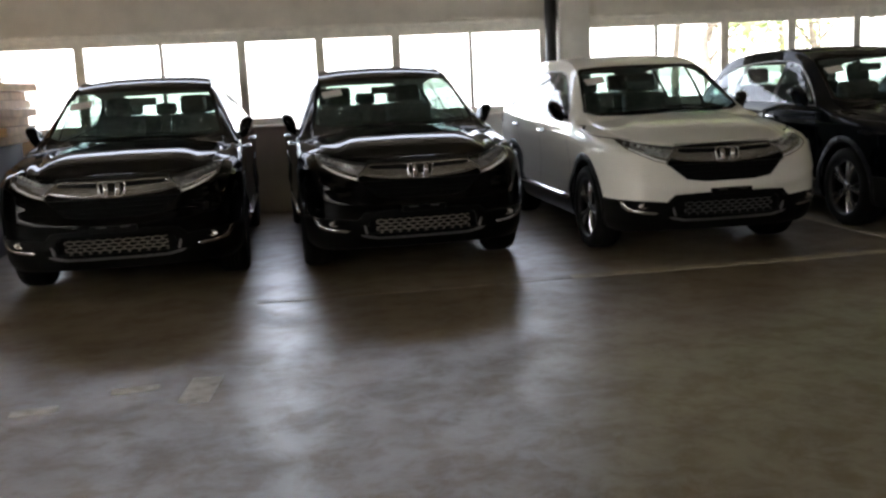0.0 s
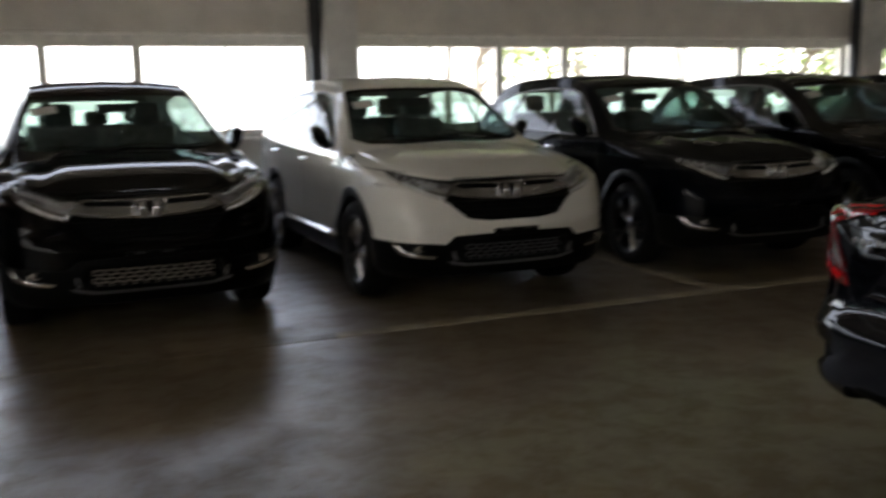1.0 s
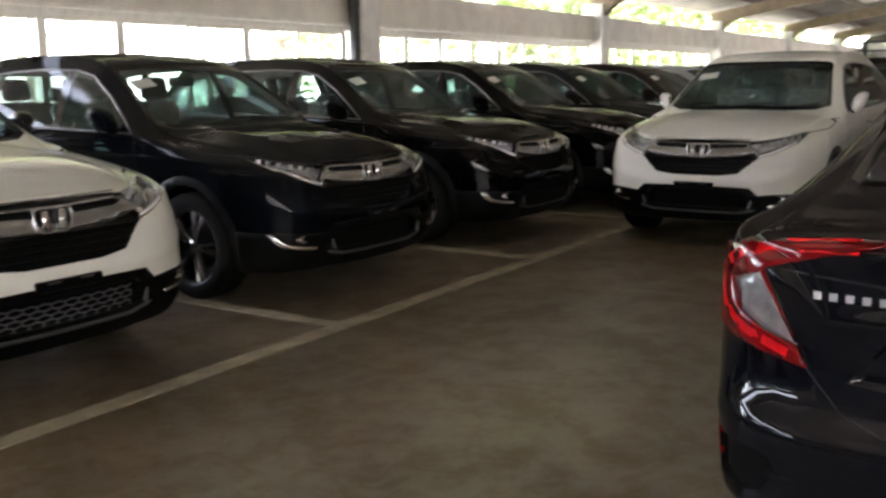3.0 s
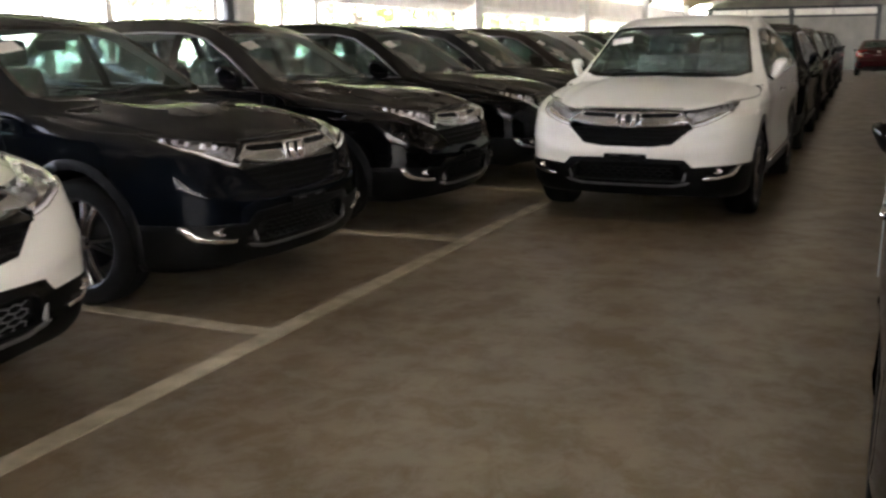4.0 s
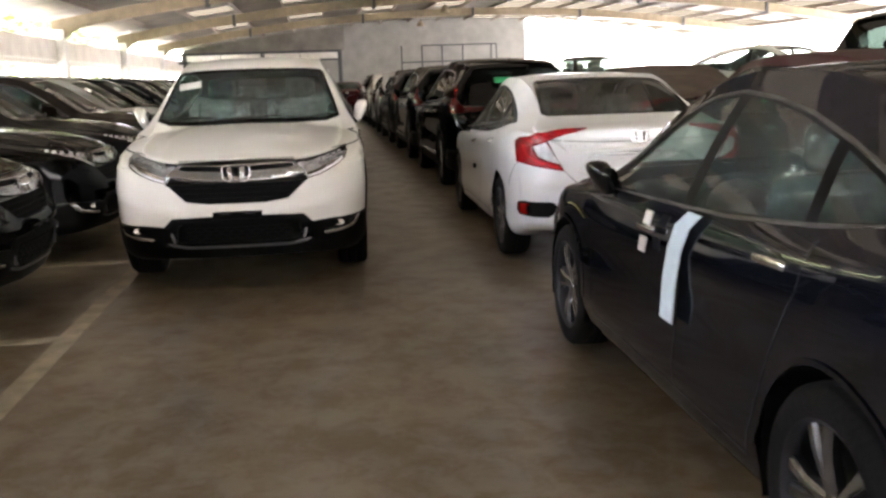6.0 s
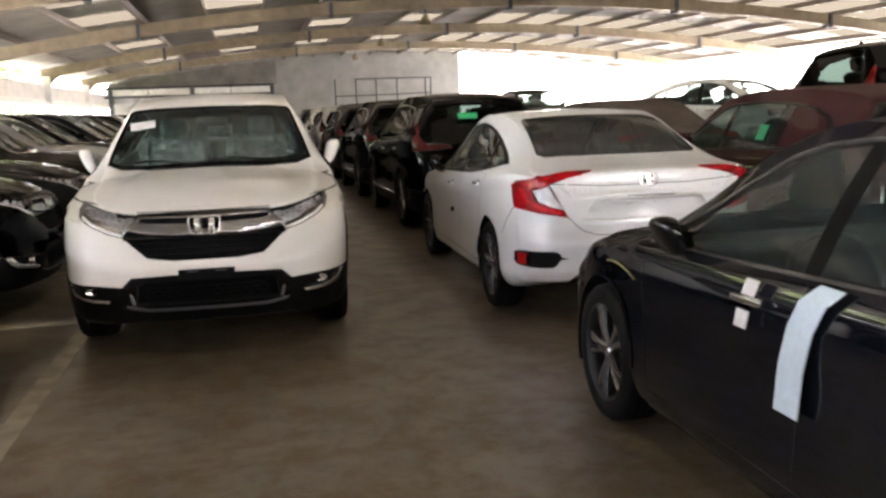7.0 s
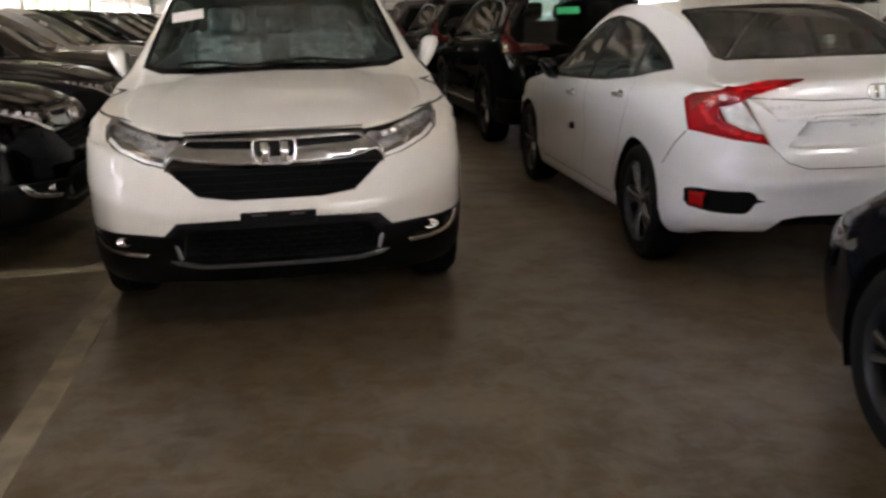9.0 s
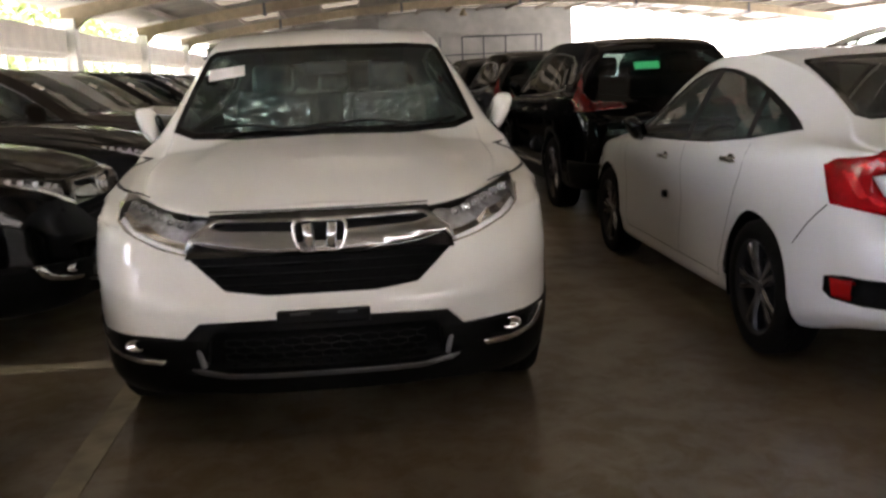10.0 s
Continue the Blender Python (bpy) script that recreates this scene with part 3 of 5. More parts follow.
    bmesh.ops.transform(cup, matrix=pose(x + 0.02, loc.y - s * 0.002, z - 0.004) @ Matrix.Diagonal((0.058, 0.007, 0.030, 1)), verts=cup.verts)
    part("handle_cup", cup, M_GLOSSBLACK, grip, "black ellipsoid standing for the shade in the handle cup", True)


def lattice(y0, y1, z0, z1, dx, mat, parent, name, shell, side, nz=4, pitch=0.03):
    """A honeycomb-like mesh insert of small bars before an intake."""
    bm = bmesh.new()
    rows_n = nz
    h = (z1 - z0) / rows_n
    for r in range(rows_n + 1):
        z = z0 + r * h
        pts = []
        cnt = max(2, int((y1 - y0) / pitch))
        for k in range(cnt + 1):
            y = y0 + (y1 - y0) * k / cnt
            loc, _ = shell.at("x", side, y, min(max(z, z0), z1))
            if loc:
                pts.append((loc.x + side * dx, y, z + (0.18 * h if (k + r) % 2 else -0.18 * h)))
        if len(pts) > 1:
            join_bm(bm, tube(pts, 0.004, 4))
        if r < rows_n:
            for k in range(0, cnt + 1):
                if (k + r) % 2:
                    y = y0 + (y1 - y0) * k / cnt
                    loc, _ = shell.at("x", side, y, z + h / 2)
                    if loc:
                        join_bm(bm, tube([(loc.x + side * dx, y, z), (loc.x + side * dx, y, z + h)], 0.004, 4))
    return part(name, bm, mat, parent)


def finish(root, shell, panels):
    """Turns the cut panels into parts. panels: name, part name, material, sides, offset, depth, label."""
    for key, name, mat, sides, offset, depth, label in panels:
        if key and key not in shell.names:
            continue
        for s in sides:
            bm = shell.take(key, s, offset, depth)
            if bm.faces:
                part(name, bm, mat, root, label)
            else:
                bm.free()


def crumple(parent, x, y, z, w, h, lean, seed):
    """A creased sheet of clear film hung over a seat."""
    rnd = random.Random(seed)
    n = 20
    bm = bmesh.new()
    m = pose(x, y, z, 0, -lean, 0)
    vs = [[bm.verts.new(m @ Vector((rnd.uniform(-0.030, 0.030), w * (a / n - 0.5) + rnd.uniform(-0.012, 0.012), h * b / n + rnd.uniform(-0.012, 0.012)))) for a in range(n + 1)] for b in range(n + 1)]
    for b in range(n):
        for a in range(n):
            q = (vs[b][a], vs[b][a + 1], vs[b + 1][a + 1], vs[b + 1][a])
            bm.faces.new(q[:3])
            bm.faces.new((q[0], q[2], q[3]))
    part("seat_film", bm, M_FILM, parent, "creased clear plastic film over the seat", True)


def build_suv(at, body_mat, mesh_mat):
    """A mid-size crossover, nose along +x, standing on z = 0."""
    root = new("suv_car")
    R = 0.365
    top = curve_of([(2.30, 0.945), (2.22, 0.978), (2.0, 1.034), (1.6, 1.097), (1.25, 1.134), (1.02, 1.157), (0.86, 1.242), (0.6, 1.412), (0.36, 1.560), (0.2, 1.628), (0.0, 1.672), (-0.4, 1.706), (-0.9, 1.71), (-1.4, 1.688), (-1.75, 1.65), (-1.92, 1.606), (-2.02, 1.475), (-2.14, 1.24), (-2.23, 1.06), (-2.30, 0.98)])
    belt = curve_of([(2.30, 0.84), (2.1, 0.925), (1.7, 0.985), (1.2, 1.055), (0.9, 1.085), (0, 1.115), (-1, 1.15), (-1.6, 1.185), (-1.95, 1.18), (-2.15, 1.08), (-2.30, 0.92)])
    half = curve_of([(2.30, 0.555), (2.27, 0.69), (2.2, 0.785), (2.08, 0.858), (1.9, 0.908), (1.65, 0.930), (1.3, 0.932), (0.5, 0.915), (-0.5, 0.918), (-1.4, 0.928), (-1.85, 0.905), (-2.1, 0.85), (-2.22, 0.78), (-2.28, 0.68), (-2.30, 0.56)])
    rail = curve_of([(2.30, 0.44), (2.15, 0.62), (1.9, 0.72), (1.5, 0.76), (1.05, 0.765), (0.85, 0.752), (0.6, 0.712), (0.3, 0.652), (0.0, 0.618), (-0.6, 0.61), (-1.4, 0.585), (-1.85, 0.57), (-2.0, 0.60), (-2.18, 0.68), (-2.30, 0.50)])
    bottom = curve_of([(2.30, 0.25), (2.0, 0.22), (0, 0.21), (-2.0, 0.26), (-2.30, 0.32)])
    nlean = curve_of([(0.2, 0.10), (0.34, 0.032), (0.48, 0.0), (0.58, 0.0), (0.66, 0.028), (0.74, 0.064), (0.82, 0.092), (0.92, 0.142), (1.0, 0.21), (1.2, 0.3)])
    tlean = curve_of([(0.2, 0.10), (0.4, 0.02), (0.6, 0.0), (0.9, 0.02), (1.1, 0.05), (1.7, 0.06)])
    sh = Shell(2.30, -2.30, top, belt, half, rail, bottom, nlean, tlean, 0.04, sculpt=suv_form)
    front, rear, sides_ = (lambda c: c.x > 1.3), (lambda c: c.x < -1.5), (lambda c: abs(c.y) > 0.45)
    # lower cladding and arches
    sill = [(-2.4, 0.1), (2.4, 0.1), (2.4, 0.36), (1.95, 0.40), (-1.95, 0.42), (-2.4, 0.46)]
    sh.cut("cladding", sill, "y", lambda c: abs(c.y) > 0.5 and c.z < 0.6)
    for wx in (1.40, -1.26):
        sh.cut("cladding", circle(wx, 0.37, 0.475), "y", sides_)
        sh.cut("well", circle(wx, 0.37, 0.415), "y", lambda c: abs(c.y) > 0.6)
    # front
    sh.cut("lower_bumper", [(-1.0, 0.508), (-0.85, 0.502), (-0.66, 0.494), (-0.517, 0.480), (-0.457, 0.538), (-0.2, 0.546), (0.2, 0.546), (0.457, 0.538), (0.517, 0.480), (0.66, 0.494), (0.85, 0.502), (1.0, 0.508), (1.0, 0.1), (-1.0, 0.1)], "x", lambda c: c.x > 1.85)
    lamp = [(0.403, 0.911), (0.50, 0.919), (0.63, 0.941), (0.71, 0.960), (0.787, 0.984), (0.785, 0.948), (0.762, 0.897), (0.683, 0.851), (0.585, 0.807), (0.497, 0.778), (0.487, 0.830), (0.450, 0.866)]
    band = [(-0.498, 0.765), (0.498, 0.765), (0.487, 0.832), (0.452, 0.866), (0.405, 0.918), (0.2, 0.922), (-0.2, 0.922), (-0.405, 0.918), (-0.452, 0.866), (-0.487, 0.832)]
    sh.cut("grille_surround", band, "x", front)
    sh.cut("grille", [(-0.490, 0.772), (0.490, 0.772), (0.425, 0.715), (0.352, 0.652), (0.2, 0.632), (-0.2, 0.632), (-0.352, 0.652), (-0.425, 0.715)], "x", front)
    wing = [(-0.462, 0.822), (-0.40, 0.804), (-0.342, 0.794), (-0.17, 0.779), (0.17, 0.779), (0.342, 0.794), (0.40, 0.804), (0.462, 0.822), (0.492, 0.790), (0.484, 0.834), (0.444, 0.864), (0.384, 0.898), (0.1, 0.892), (-0.1, 0.892), (-0.384, 0.898), (-0.444, 0.864), (-0.484, 0.834), (-0.492, 0.790)]
    sh.cut("chrome_bar", wing, "x", front)
    for q in ([(0.085, 0.881), (0.350, 0.886), (0.382, 0.884), (0.405, 0.870), (0.352, 0.856), (0.085, 0.847)],):
        sh.cut("bar_slot", q, "x", front)
        sh.cut("bar_slot", mirrored(q), "x", front)
    for q in (lamp, mirrored(lamp)):
        sh.cut("headlight", q, "x", front)
    low = [(0.425, 0.47), (0.44, 0.362), (-0.44, 0.362), (-0.425, 0.47), (-0.39, 0.500), (0.39, 0.500)]
    sh.cut("lower_intake", low, "x", front)
    skid = [(-0.50, 0.362), (-0.46, 0.358), (-0.36, 0.338), (0.36, 0.338), (0.46, 0.358), (0.50, 0.362), (0.47, 0.340), (0.37, 0.322), (-0.37, 0.322), (-0.47, 0.340)]
    sh.cut("skid_strip", skid, "x", front)
    fog_trim = [(0.588, 0.404), (0.604, 0.384), (0.70, 0.394), (0.795, 0.416), (0.822, 0.440), (0.848, 0.498), (0.826, 0.498), (0.798, 0.450), (0.775, 0.434), (0.69, 0.414)]
    for q in (fog_trim, mirrored(fog_trim)):
        sh.cut("fog_trim", q, "x", lambda c: c.x > 1.75)
    # glass
    lift = lambda q: [(a, b + 0.08 * max(0.0, b - 1.2)) for a, b in q]
    ws = [(-0.64, 1.136), (-0.46, 1.132), (0.0, 1.142), (0.46, 1.132), (0.64, 1.136), (0.752, 1.172), (0.712, 1.30), (0.632, 1.520), (0.598, 1.544), (0.45, 1.556), (0.0, 1.562), (-0.45, 1.556), (-0.598, 1.544), (-0.632, 1.520), (-0.712, 1.30), (-0.752, 1.172)]
    sh.cut("windshield_frit", lift(ws), "x", lambda c: 0.05 < c.x < 1.3 and c.z > 1.1)
    sh.cut("windshield", inset(lift(ws), 0.028), "x", lambda c: 0.05 < c.x < 1.3 and c.z > 1.1)
    rg = rounded([(-0.62, 1.16), (0.62, 1.16), (0.56, 1.50), (0.4, 1.545), (-0.4, 1.545), (-0.56, 1.50)], 3)
    sh.cut("rear_glass", rg, "x", lambda c: c.x < -1.7 and c.z > 1.0)
    dlo = [(0.80, 1.115), (-0.6, 1.148), (-1.5, 1.195), (-1.82, 1.235), (-1.80, 1.30), (-1.62, 1.42), (-1.35, 1.492), (-0.9, 1.530), (-0.4, 1.540), (-0.05, 1.525), (0.16, 1.485), (0.42, 1.355)]
    cab = lambda c: abs(c.y) > 0.5 and c.z > 1.0
    sh.cut("window_trim", lift([(0.83, 1.103), (-0.6, 1.134), (-1.5, 1.181), (-1.85, 1.221), (-1.825, 1.306), (-1.63, 1.432), (-1.355, 1.503), (-0.9, 1.541), (-0.4, 1.551), (-0.045, 1.536), (0.173, 1.494), (0.44, 1.362)]), "y", cab)
    sh.cut("pillar", lift(dlo), "y", cab)
    sh.cut("glass_front", lift([(0.72, 1.125), (-0.04, 1.142), (-0.06, 1.52), (0.15, 1.478), (0.40, 1.352)]), "y", cab)
    sh.cut("glass_rear", lift([(-0.13, 1.145), (-1.0, 1.175), (-0.98, 1.518), (-0.6, 1.53), (-0.15, 1.528)]), "y", cab)
    sh.cut("glass_quarter", lift([(-1.10, 1.182), (-1.5, 1.203), (-1.78, 1.245), (-1.60, 1.41), (-1.34, 1.485), (-1.09, 1.508)]), "y", cab)
    # tail lamps
    tail = [(0.40, 1.03), (0.86, 1.0), (0.95, 1.05), (0.95, 1.20), (0.88, 1.34), (0.74, 1.36), (0.76, 1.28), (0.78, 1.18), (0.72, 1.10), (0.42, 1.08)]
    for q in (tail, mirrored(tail)):
        sh.cut("tail_lamp", q, "x", lambda c: c.x < -1.72)
    sh.cut("", [(-1.2, 0.9), (-1.2, 1.6), (-1.78, 1.6), (-1.98, 1.22), (-2.04, 0.9)], "y", lambda c: abs(c.y) > 0.4, (sh.panel("tail_lamp"),))
    sh.cut("rear_bumper", [(-1.0, 0.1), (1.0, 0.1), (1.0, 0.55), (0.6, 0.52), (-0.6, 0.52), (-1.0, 0.55)], "x", lambda c: c.x < -1.9)

    body = part("body", sh.take(""), body_mat, root, "")
    both, one = (1, -1), (0,)
    finish(root, sh, [
        ("cladding", "cladding", M_CLAD, one, 0.006, 0.02, "grey-black plastic lower cladding"),
        ("lower_bumper", "lower_bumper", M_PLASTIC, one, 0.008, 0.02, "black plastic lower bumper"),
        ("rear_bumper", "rear_lower_bumper", M_PLASTIC, one, 0.008, 0.02, "black plastic rear bumper skirt"),
        ("grille_surround", "grille_surround", M_GLOSSBLACK, one, -0.006, 0.0, "gloss black grille surround"),
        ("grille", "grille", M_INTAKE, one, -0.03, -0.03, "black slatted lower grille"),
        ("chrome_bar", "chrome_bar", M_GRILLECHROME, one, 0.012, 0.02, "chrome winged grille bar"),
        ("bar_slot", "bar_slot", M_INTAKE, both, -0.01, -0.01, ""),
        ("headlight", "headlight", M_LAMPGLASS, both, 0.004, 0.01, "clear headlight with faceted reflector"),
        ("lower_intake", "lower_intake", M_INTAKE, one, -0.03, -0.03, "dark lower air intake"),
        ("skid_strip", "skid_strip", M_SKID, one, 0.016, 0.02, "dull silver skid strip"),
        ("fog_trim", "fog_lamp_trim", M_CHROME, both, 0.014, 0.02, "chrome fog lamp trim"),
        ("windshield_frit", "windshield_seal", M_GLOSSBLACK, one, 0.001, 0.0, ""),
        ("windshield", "windshield", M_GLASS, one, 0.0, 0.0, "clear windscreen"),
        ("rear_glass", "rear_window", M_PRIVACY, one, 0.002, 0.0, "tinted rear window"),
        ("window_trim", "window_trim", M_SKID, both, 0.003, 0.008, "bright window surround"),
        ("pillar", "door_pillar", M_GLOSSBLACK, both, -0.002, 0.0, ""),
        ("glass_front", "front_door_window", M_GLASS, both, -0.004, 0.0, ""),
        ("glass_rear", "rear_door_window", M_PRIVACY, both, -0.004, 0.0, ""),
        ("glass_quarter", "quarter_window", M_PRIVACY, both, -0.004, 0.0, ""),
        ("tail_lamp", "tail_lamp", M_REDDARK, both, 0.012, 0.02, "dark red tail lamp"),
    ])
    liner = sh.take("", 0, -0.025)
    bmesh.ops.delete(liner, geom=[f for f in liner.faces if f.calc_center_median().z < 1.02 or f.calc_center_median().x > 0.95 or f.calc_center_median().x < -2.1], context="FACES")
    part("roof_lining", liner, M_HEADLINER, root)
    # headlight insides
    for s in both:
        q = lamp if s > 0 else mirrored(lamp)
        part("lamp_backing", sh.take("tail_lamp", s, -0.03), M_DASH, root)
        inner = Shell.take(sh, "headlight", s, -0.045, 0.0)
        part("headlight_bowl", inner, M_LAMPBOWL, root, "dark faceted headlight bowl")
        for k in range(6):
            y, z = 0.515 + 0.043 * k, 0.884 + 0.0115 * k
            loc, _ = sh.at("x", 1, s * y, z)
            bmj = box_bm(-0.02, 0.010, -0.0165, 0.0165, -0.013, 0.013, 0.004)
            bmesh.ops.transform(bmj, matrix=pose(loc.x - 0.026, s * y, z, 10 * s, 0, 0), verts=bmj.verts)
            part("lamp_reflector", bmj, M_REFLECTOR, root)
            well = lathe([(0.004, -0.006), (0.009, 0.0), (0.011, 0.004)], 10)
            bmesh.ops.transform(well, matrix=pose(loc.x - 0.014, s * y, z, 0, 0, -90), verts=well.verts)
            part("led_lens", well, M_INTAKE, root)
        blade = [(0.500, 0.815), (0.545, 0.826), (0.600, 0.850), (0.655, 0.884), (0.700, 0.896), (0.765, 0.925)]
        part("chrome_blade", sh.strip([(s * a_, b_) for a_, b_ in blade], "x", 1, 0.024, -0.016), M_CHROME, root)
        edge = [(0.503, 0.792), (0.585, 0.818), (0.683, 0.861), (0.752, 0.901)]
        part("light_guide", sh.strip([(s * a_, b_) for a_, b_ in edge], "x", 1, 0.015, 0.0062), M_DRL, root, "white running light strip")
        rim_ = [(0.492, 0.780), (0.585, 0.805), (0.683, 0.849), (0.764, 0.896), (0.788, 0.948)]
        part("lamp_edge", sh.strip([(s * a_, b_) for a_, b_ in rim_], "x", 1, 0.007, 0.008), M_CHROME, root)
        cowl = box_bm(-0.012, 0.012, -0.010, 0.010, -0.052, 0.052, 0.006)
        cl, _ = sh.at("x", 1, s * 0.463, 0.415)
        bmesh.ops.transform(cowl, matrix=pose(cl.x + 0.004, s * 0.463, 0.415, -14 * s, -10, 0), verts=cowl.verts)
        part("intake_fin", cowl, M_SKID, root, "", True)
        # fog lamp
        loc, _ = sh.at("x", 1, s * 0.700, 0.458)
        f = lathe([(0.001, 0.008), (0.026, 0.010), (0.036, 0.018), (0.042, 0.014), (0.044, -0.02)], 18)
        bmesh.ops.transform(f, matrix=pose(loc.x, s * 0.700, 0.458, 0, 0, -90) @ Matrix.Diagonal((0.95, 1, 0.55, 1)), verts=f.verts)
        bmesh.ops.recalc_face_normals(f, faces=f.faces)
        part("fog_lamp", f, M_CHROME, root, "round clear fog lamp", True)
        # mirrors, handles, wheels
        mirror(root, 0.60, s * 1.0, 1.19, s, 0.185)
        for x, z in ((-0.02, 0.985), (-1.08, 1.02)):
            handle(root, sh, x, z, s, M_CHROME)
        for x in (1.40, -1.26):
            wheel_parts(root, x, s * 0.915 - s * 0.1175, R, 0.235, 5, M_BRIGHTRIM, "bright machined five twin-spoke alloy rim")
            wheel_well(root, x, s * 0.90, 0.37, 0.415, 0.36)
        # shut lines
        for path in ([(0.86, 1.09), (0.90, 0.9), (0.93, 0.62), (0.86, 0.44)], [(-0.10, 1.13), (-0.10, 0.44)], [(-1.04, 1.15), (-1.02, 0.95), (-0.86, 0.72), (-0.80, 0.44)], [(0.86, 0.44), (-0.80, 0.44)]):
            part("shut_line", sh.strip(path, "y", s, 0.006), M_SEAM, root)
        sill_pts = []
        for i in range(9):
            x = 0.92 - 1.70 * i / 8
            loc, _ = sh.at("y", s, x, 0.40)
            sill_pts.append((x, loc.y + s * 0.012, 0.402 + 0.010 * i / 8))
        part("sill_trim", tube(sill_pts, 0.021, 10), M_CHROME, root, "bright sill trim bar", True)
        bon = [(1.05, 1.075), (1.5, 1.00), (1.90, 0.965)]
        part("shut_line", sh.strip(bon, "y", s, 0.004), M_SEAM, root)
    part("shut_line", sh.strip([(-0.41, 0.9255), (0.41, 0.9255)], "x", 1, 0.005, 0.001), M_SEAM, root)
    for z in (0.665, 0.70, 0.735):
        wy = 0.36 + (z - 0.645) * 1.1
        pts = []
        for i in range(13):
            y = -wy + 2 * wy * i / 12
            loc, _ = sh.at("x", 1, y, z)
            pts.append((loc.x - 0.012, y, z))
        part("grille_slat", tube(pts, 0.006, 6), M_INTAKE, root, "", True)
    lattice(-0.37, 0.37, 0.362, 0.468, -0.012, mesh_mat, root, "intake_mesh", sh, 1, 4, 0.034)
    badge(root, sh.at("x", 1, 0, 0.835)[0].x + 0.022, 0.835, 1, -8, 0.092)
    pb = sh.at("x", 1, 0, 0.55)[0].x
    part("plate_bracket", box_bm(pb - 0.03, pb + 0.022, -0.17, 0.17, 0.527, 0.577, 0.006), M_PLASTIC, root, "empty black plate bracket")
    for y in (-0.085, 0.085):
        part("bracket_clip", box_bm(pb + 0.018, pb + 0.026, y - 0.035, y + 0.035, 0.562, 0.571, 0.002), M_MESH, root)
    interior(root, 0.78, 1.08, 0.50, -0.12, -1.02, 0.70, M_SEATPLASTIC, 1.06, 1.02)
    h = box_bm(-1.36, -1.26, -0.115, 0.115, 1.31, 1.44, 0.04)
    part("headrest", h, M_SEATPLASTIC, root, "", True)
    part("rear_bench_back", box_bm(-1.40, -1.26, -0.62, 0.62, 0.60, 1.31, 0.05), M_SEATPLASTIC, root, "", True)
    for y in (-0.37, 0.37):
        crumple(root, -0.12, y, 0.86, 0.58, 0.50, 14, 3 + y)
        crumple(root, 0.10, y, 0.78, 0.50, 0.36, 70, 7 + y)
    part("rear_view_mirror", box_bm(0.30, 0.33, -0.12, 0.12, 1.43, 1.50, 0.012), M_DASH, root, "", True)
    for s, a in ((1, 0.05), (-1, -0.55)):
        pts = []
        for i in range(8):
            y, z = a + 0.6 * i / 7, 1.172 + 0.012 * math.sin(i)
            loc, no = sh.at("x", 1, y, z)
            pts.append(loc + no * 0.012)
        part("wiper", tube(pts, 0.007, 5), M_PLASTIC, root)
    fin = bmesh.new()
    bmesh.ops.create_cone(fin, cap_ends=True, segments=10, radius1=0.05, radius2=0.008, depth=0.07)
    bmesh.ops.transform(fin, matrix=pose(-1.62, 0, 1.665) @ Matrix.Diagonal((1.6, 0.4, 1, 1)), verts=fin.verts)
    part("antenna_fin", fin, M_GLOSSBLACK, root, "", True)
    part("windscreen_label", sh.strip([(-0.610, 1.438), (-0.425, 1.462)], "x", 1, 0.058, 0.004), M_PAPER, root, "white paper label behind the windscreen")
    sh.bm.free()
    root.matrix_world = at
    return root


def build_sedan(at, body_mat):
    """A low four-door saloon with a fastback tail, nose along +x, standing on z = 0."""
    root = new("sedan_car")
    R = 0.328
    top = curve_of([(2.31, 0.665), (2.2, 0.735), (2.05, 0.800), (1.9, 0.852), (1.6, 0.922), (1.25, 0.966), (1.08, 0.985), (0.8, 1.108), (0.5, 1.256), (0.25, 1.362), (0.0, 1.426), (-0.35, 1.464), (-0.7, 1.458), (-1.05, 1.406), (-1.4, 1.300), (-1.68, 1.180), (-1.82, 1.124), (-2.0, 1.09), (-2.16, 1.078), (-2.235, 1.055), (-2.28, 0.985), (-2.31, 0.92)])
    belt = curve_of([(2.31, 0.58), (2.1, 0.665), (1.9, 0.745), (1.6, 0.835), (1.1, 0.890), (0.6, 0.908), (0, 0.925), (-1, 0.965), (-1.6, 1.012), (-1.9, 1.03), (-2.12, 1.02), (-2.23, 0.985), (-2.31, 0.90)])
    half = curve_of([(2.31, 0.46), (2.27, 0.60), (2.18, 0.71), (2.0, 0.80), (1.75, 0.865), (1.4, 0.895), (0.5, 0.885), (-0.5, 0.888), (-1.35, 0.902), (-1.75, 0.885), (-2.0, 0.845), (-2.15, 0.79), (-2.25, 0.70), (-2.31, 0.54)])
    rail = curve_of([(2.31, 0.42), (2.1, 0.65), (1.9, 0.725), (1.6, 0.76), (1.1, 0.75), (0.8, 0.685), (0.5, 0.655), (0.2, 0.62), (-0.3, 0.612), (-0.8, 0.602), (-1.3, 0.595), (-1.65, 0.63), (-1.9, 0.72), (-2.1, 0.74), (-2.31, 0.52)])
    bottom = curve_of([(2.31, 0.20), (2.0, 0.17), (0, 0.16), (-1.6, 0.20), (-2.0, 0.285), (-2.31, 0.34)])
    nlean = curve_of([(0.15, 0.08), (0.3, 0.0), (0.45, 0.0), (0.6, 0.05), (0.7, 0.12), (0.9, 0.3)])
    tlean = curve_of([(0.15, 0.14), (0.3, 0.05), (0.42, 0.0), (0.55, 0.0), (0.7, 0.035), (0.85, 0.05), (1.0, 0.03), (1.1, 0.0), (1.4, 0.0)])
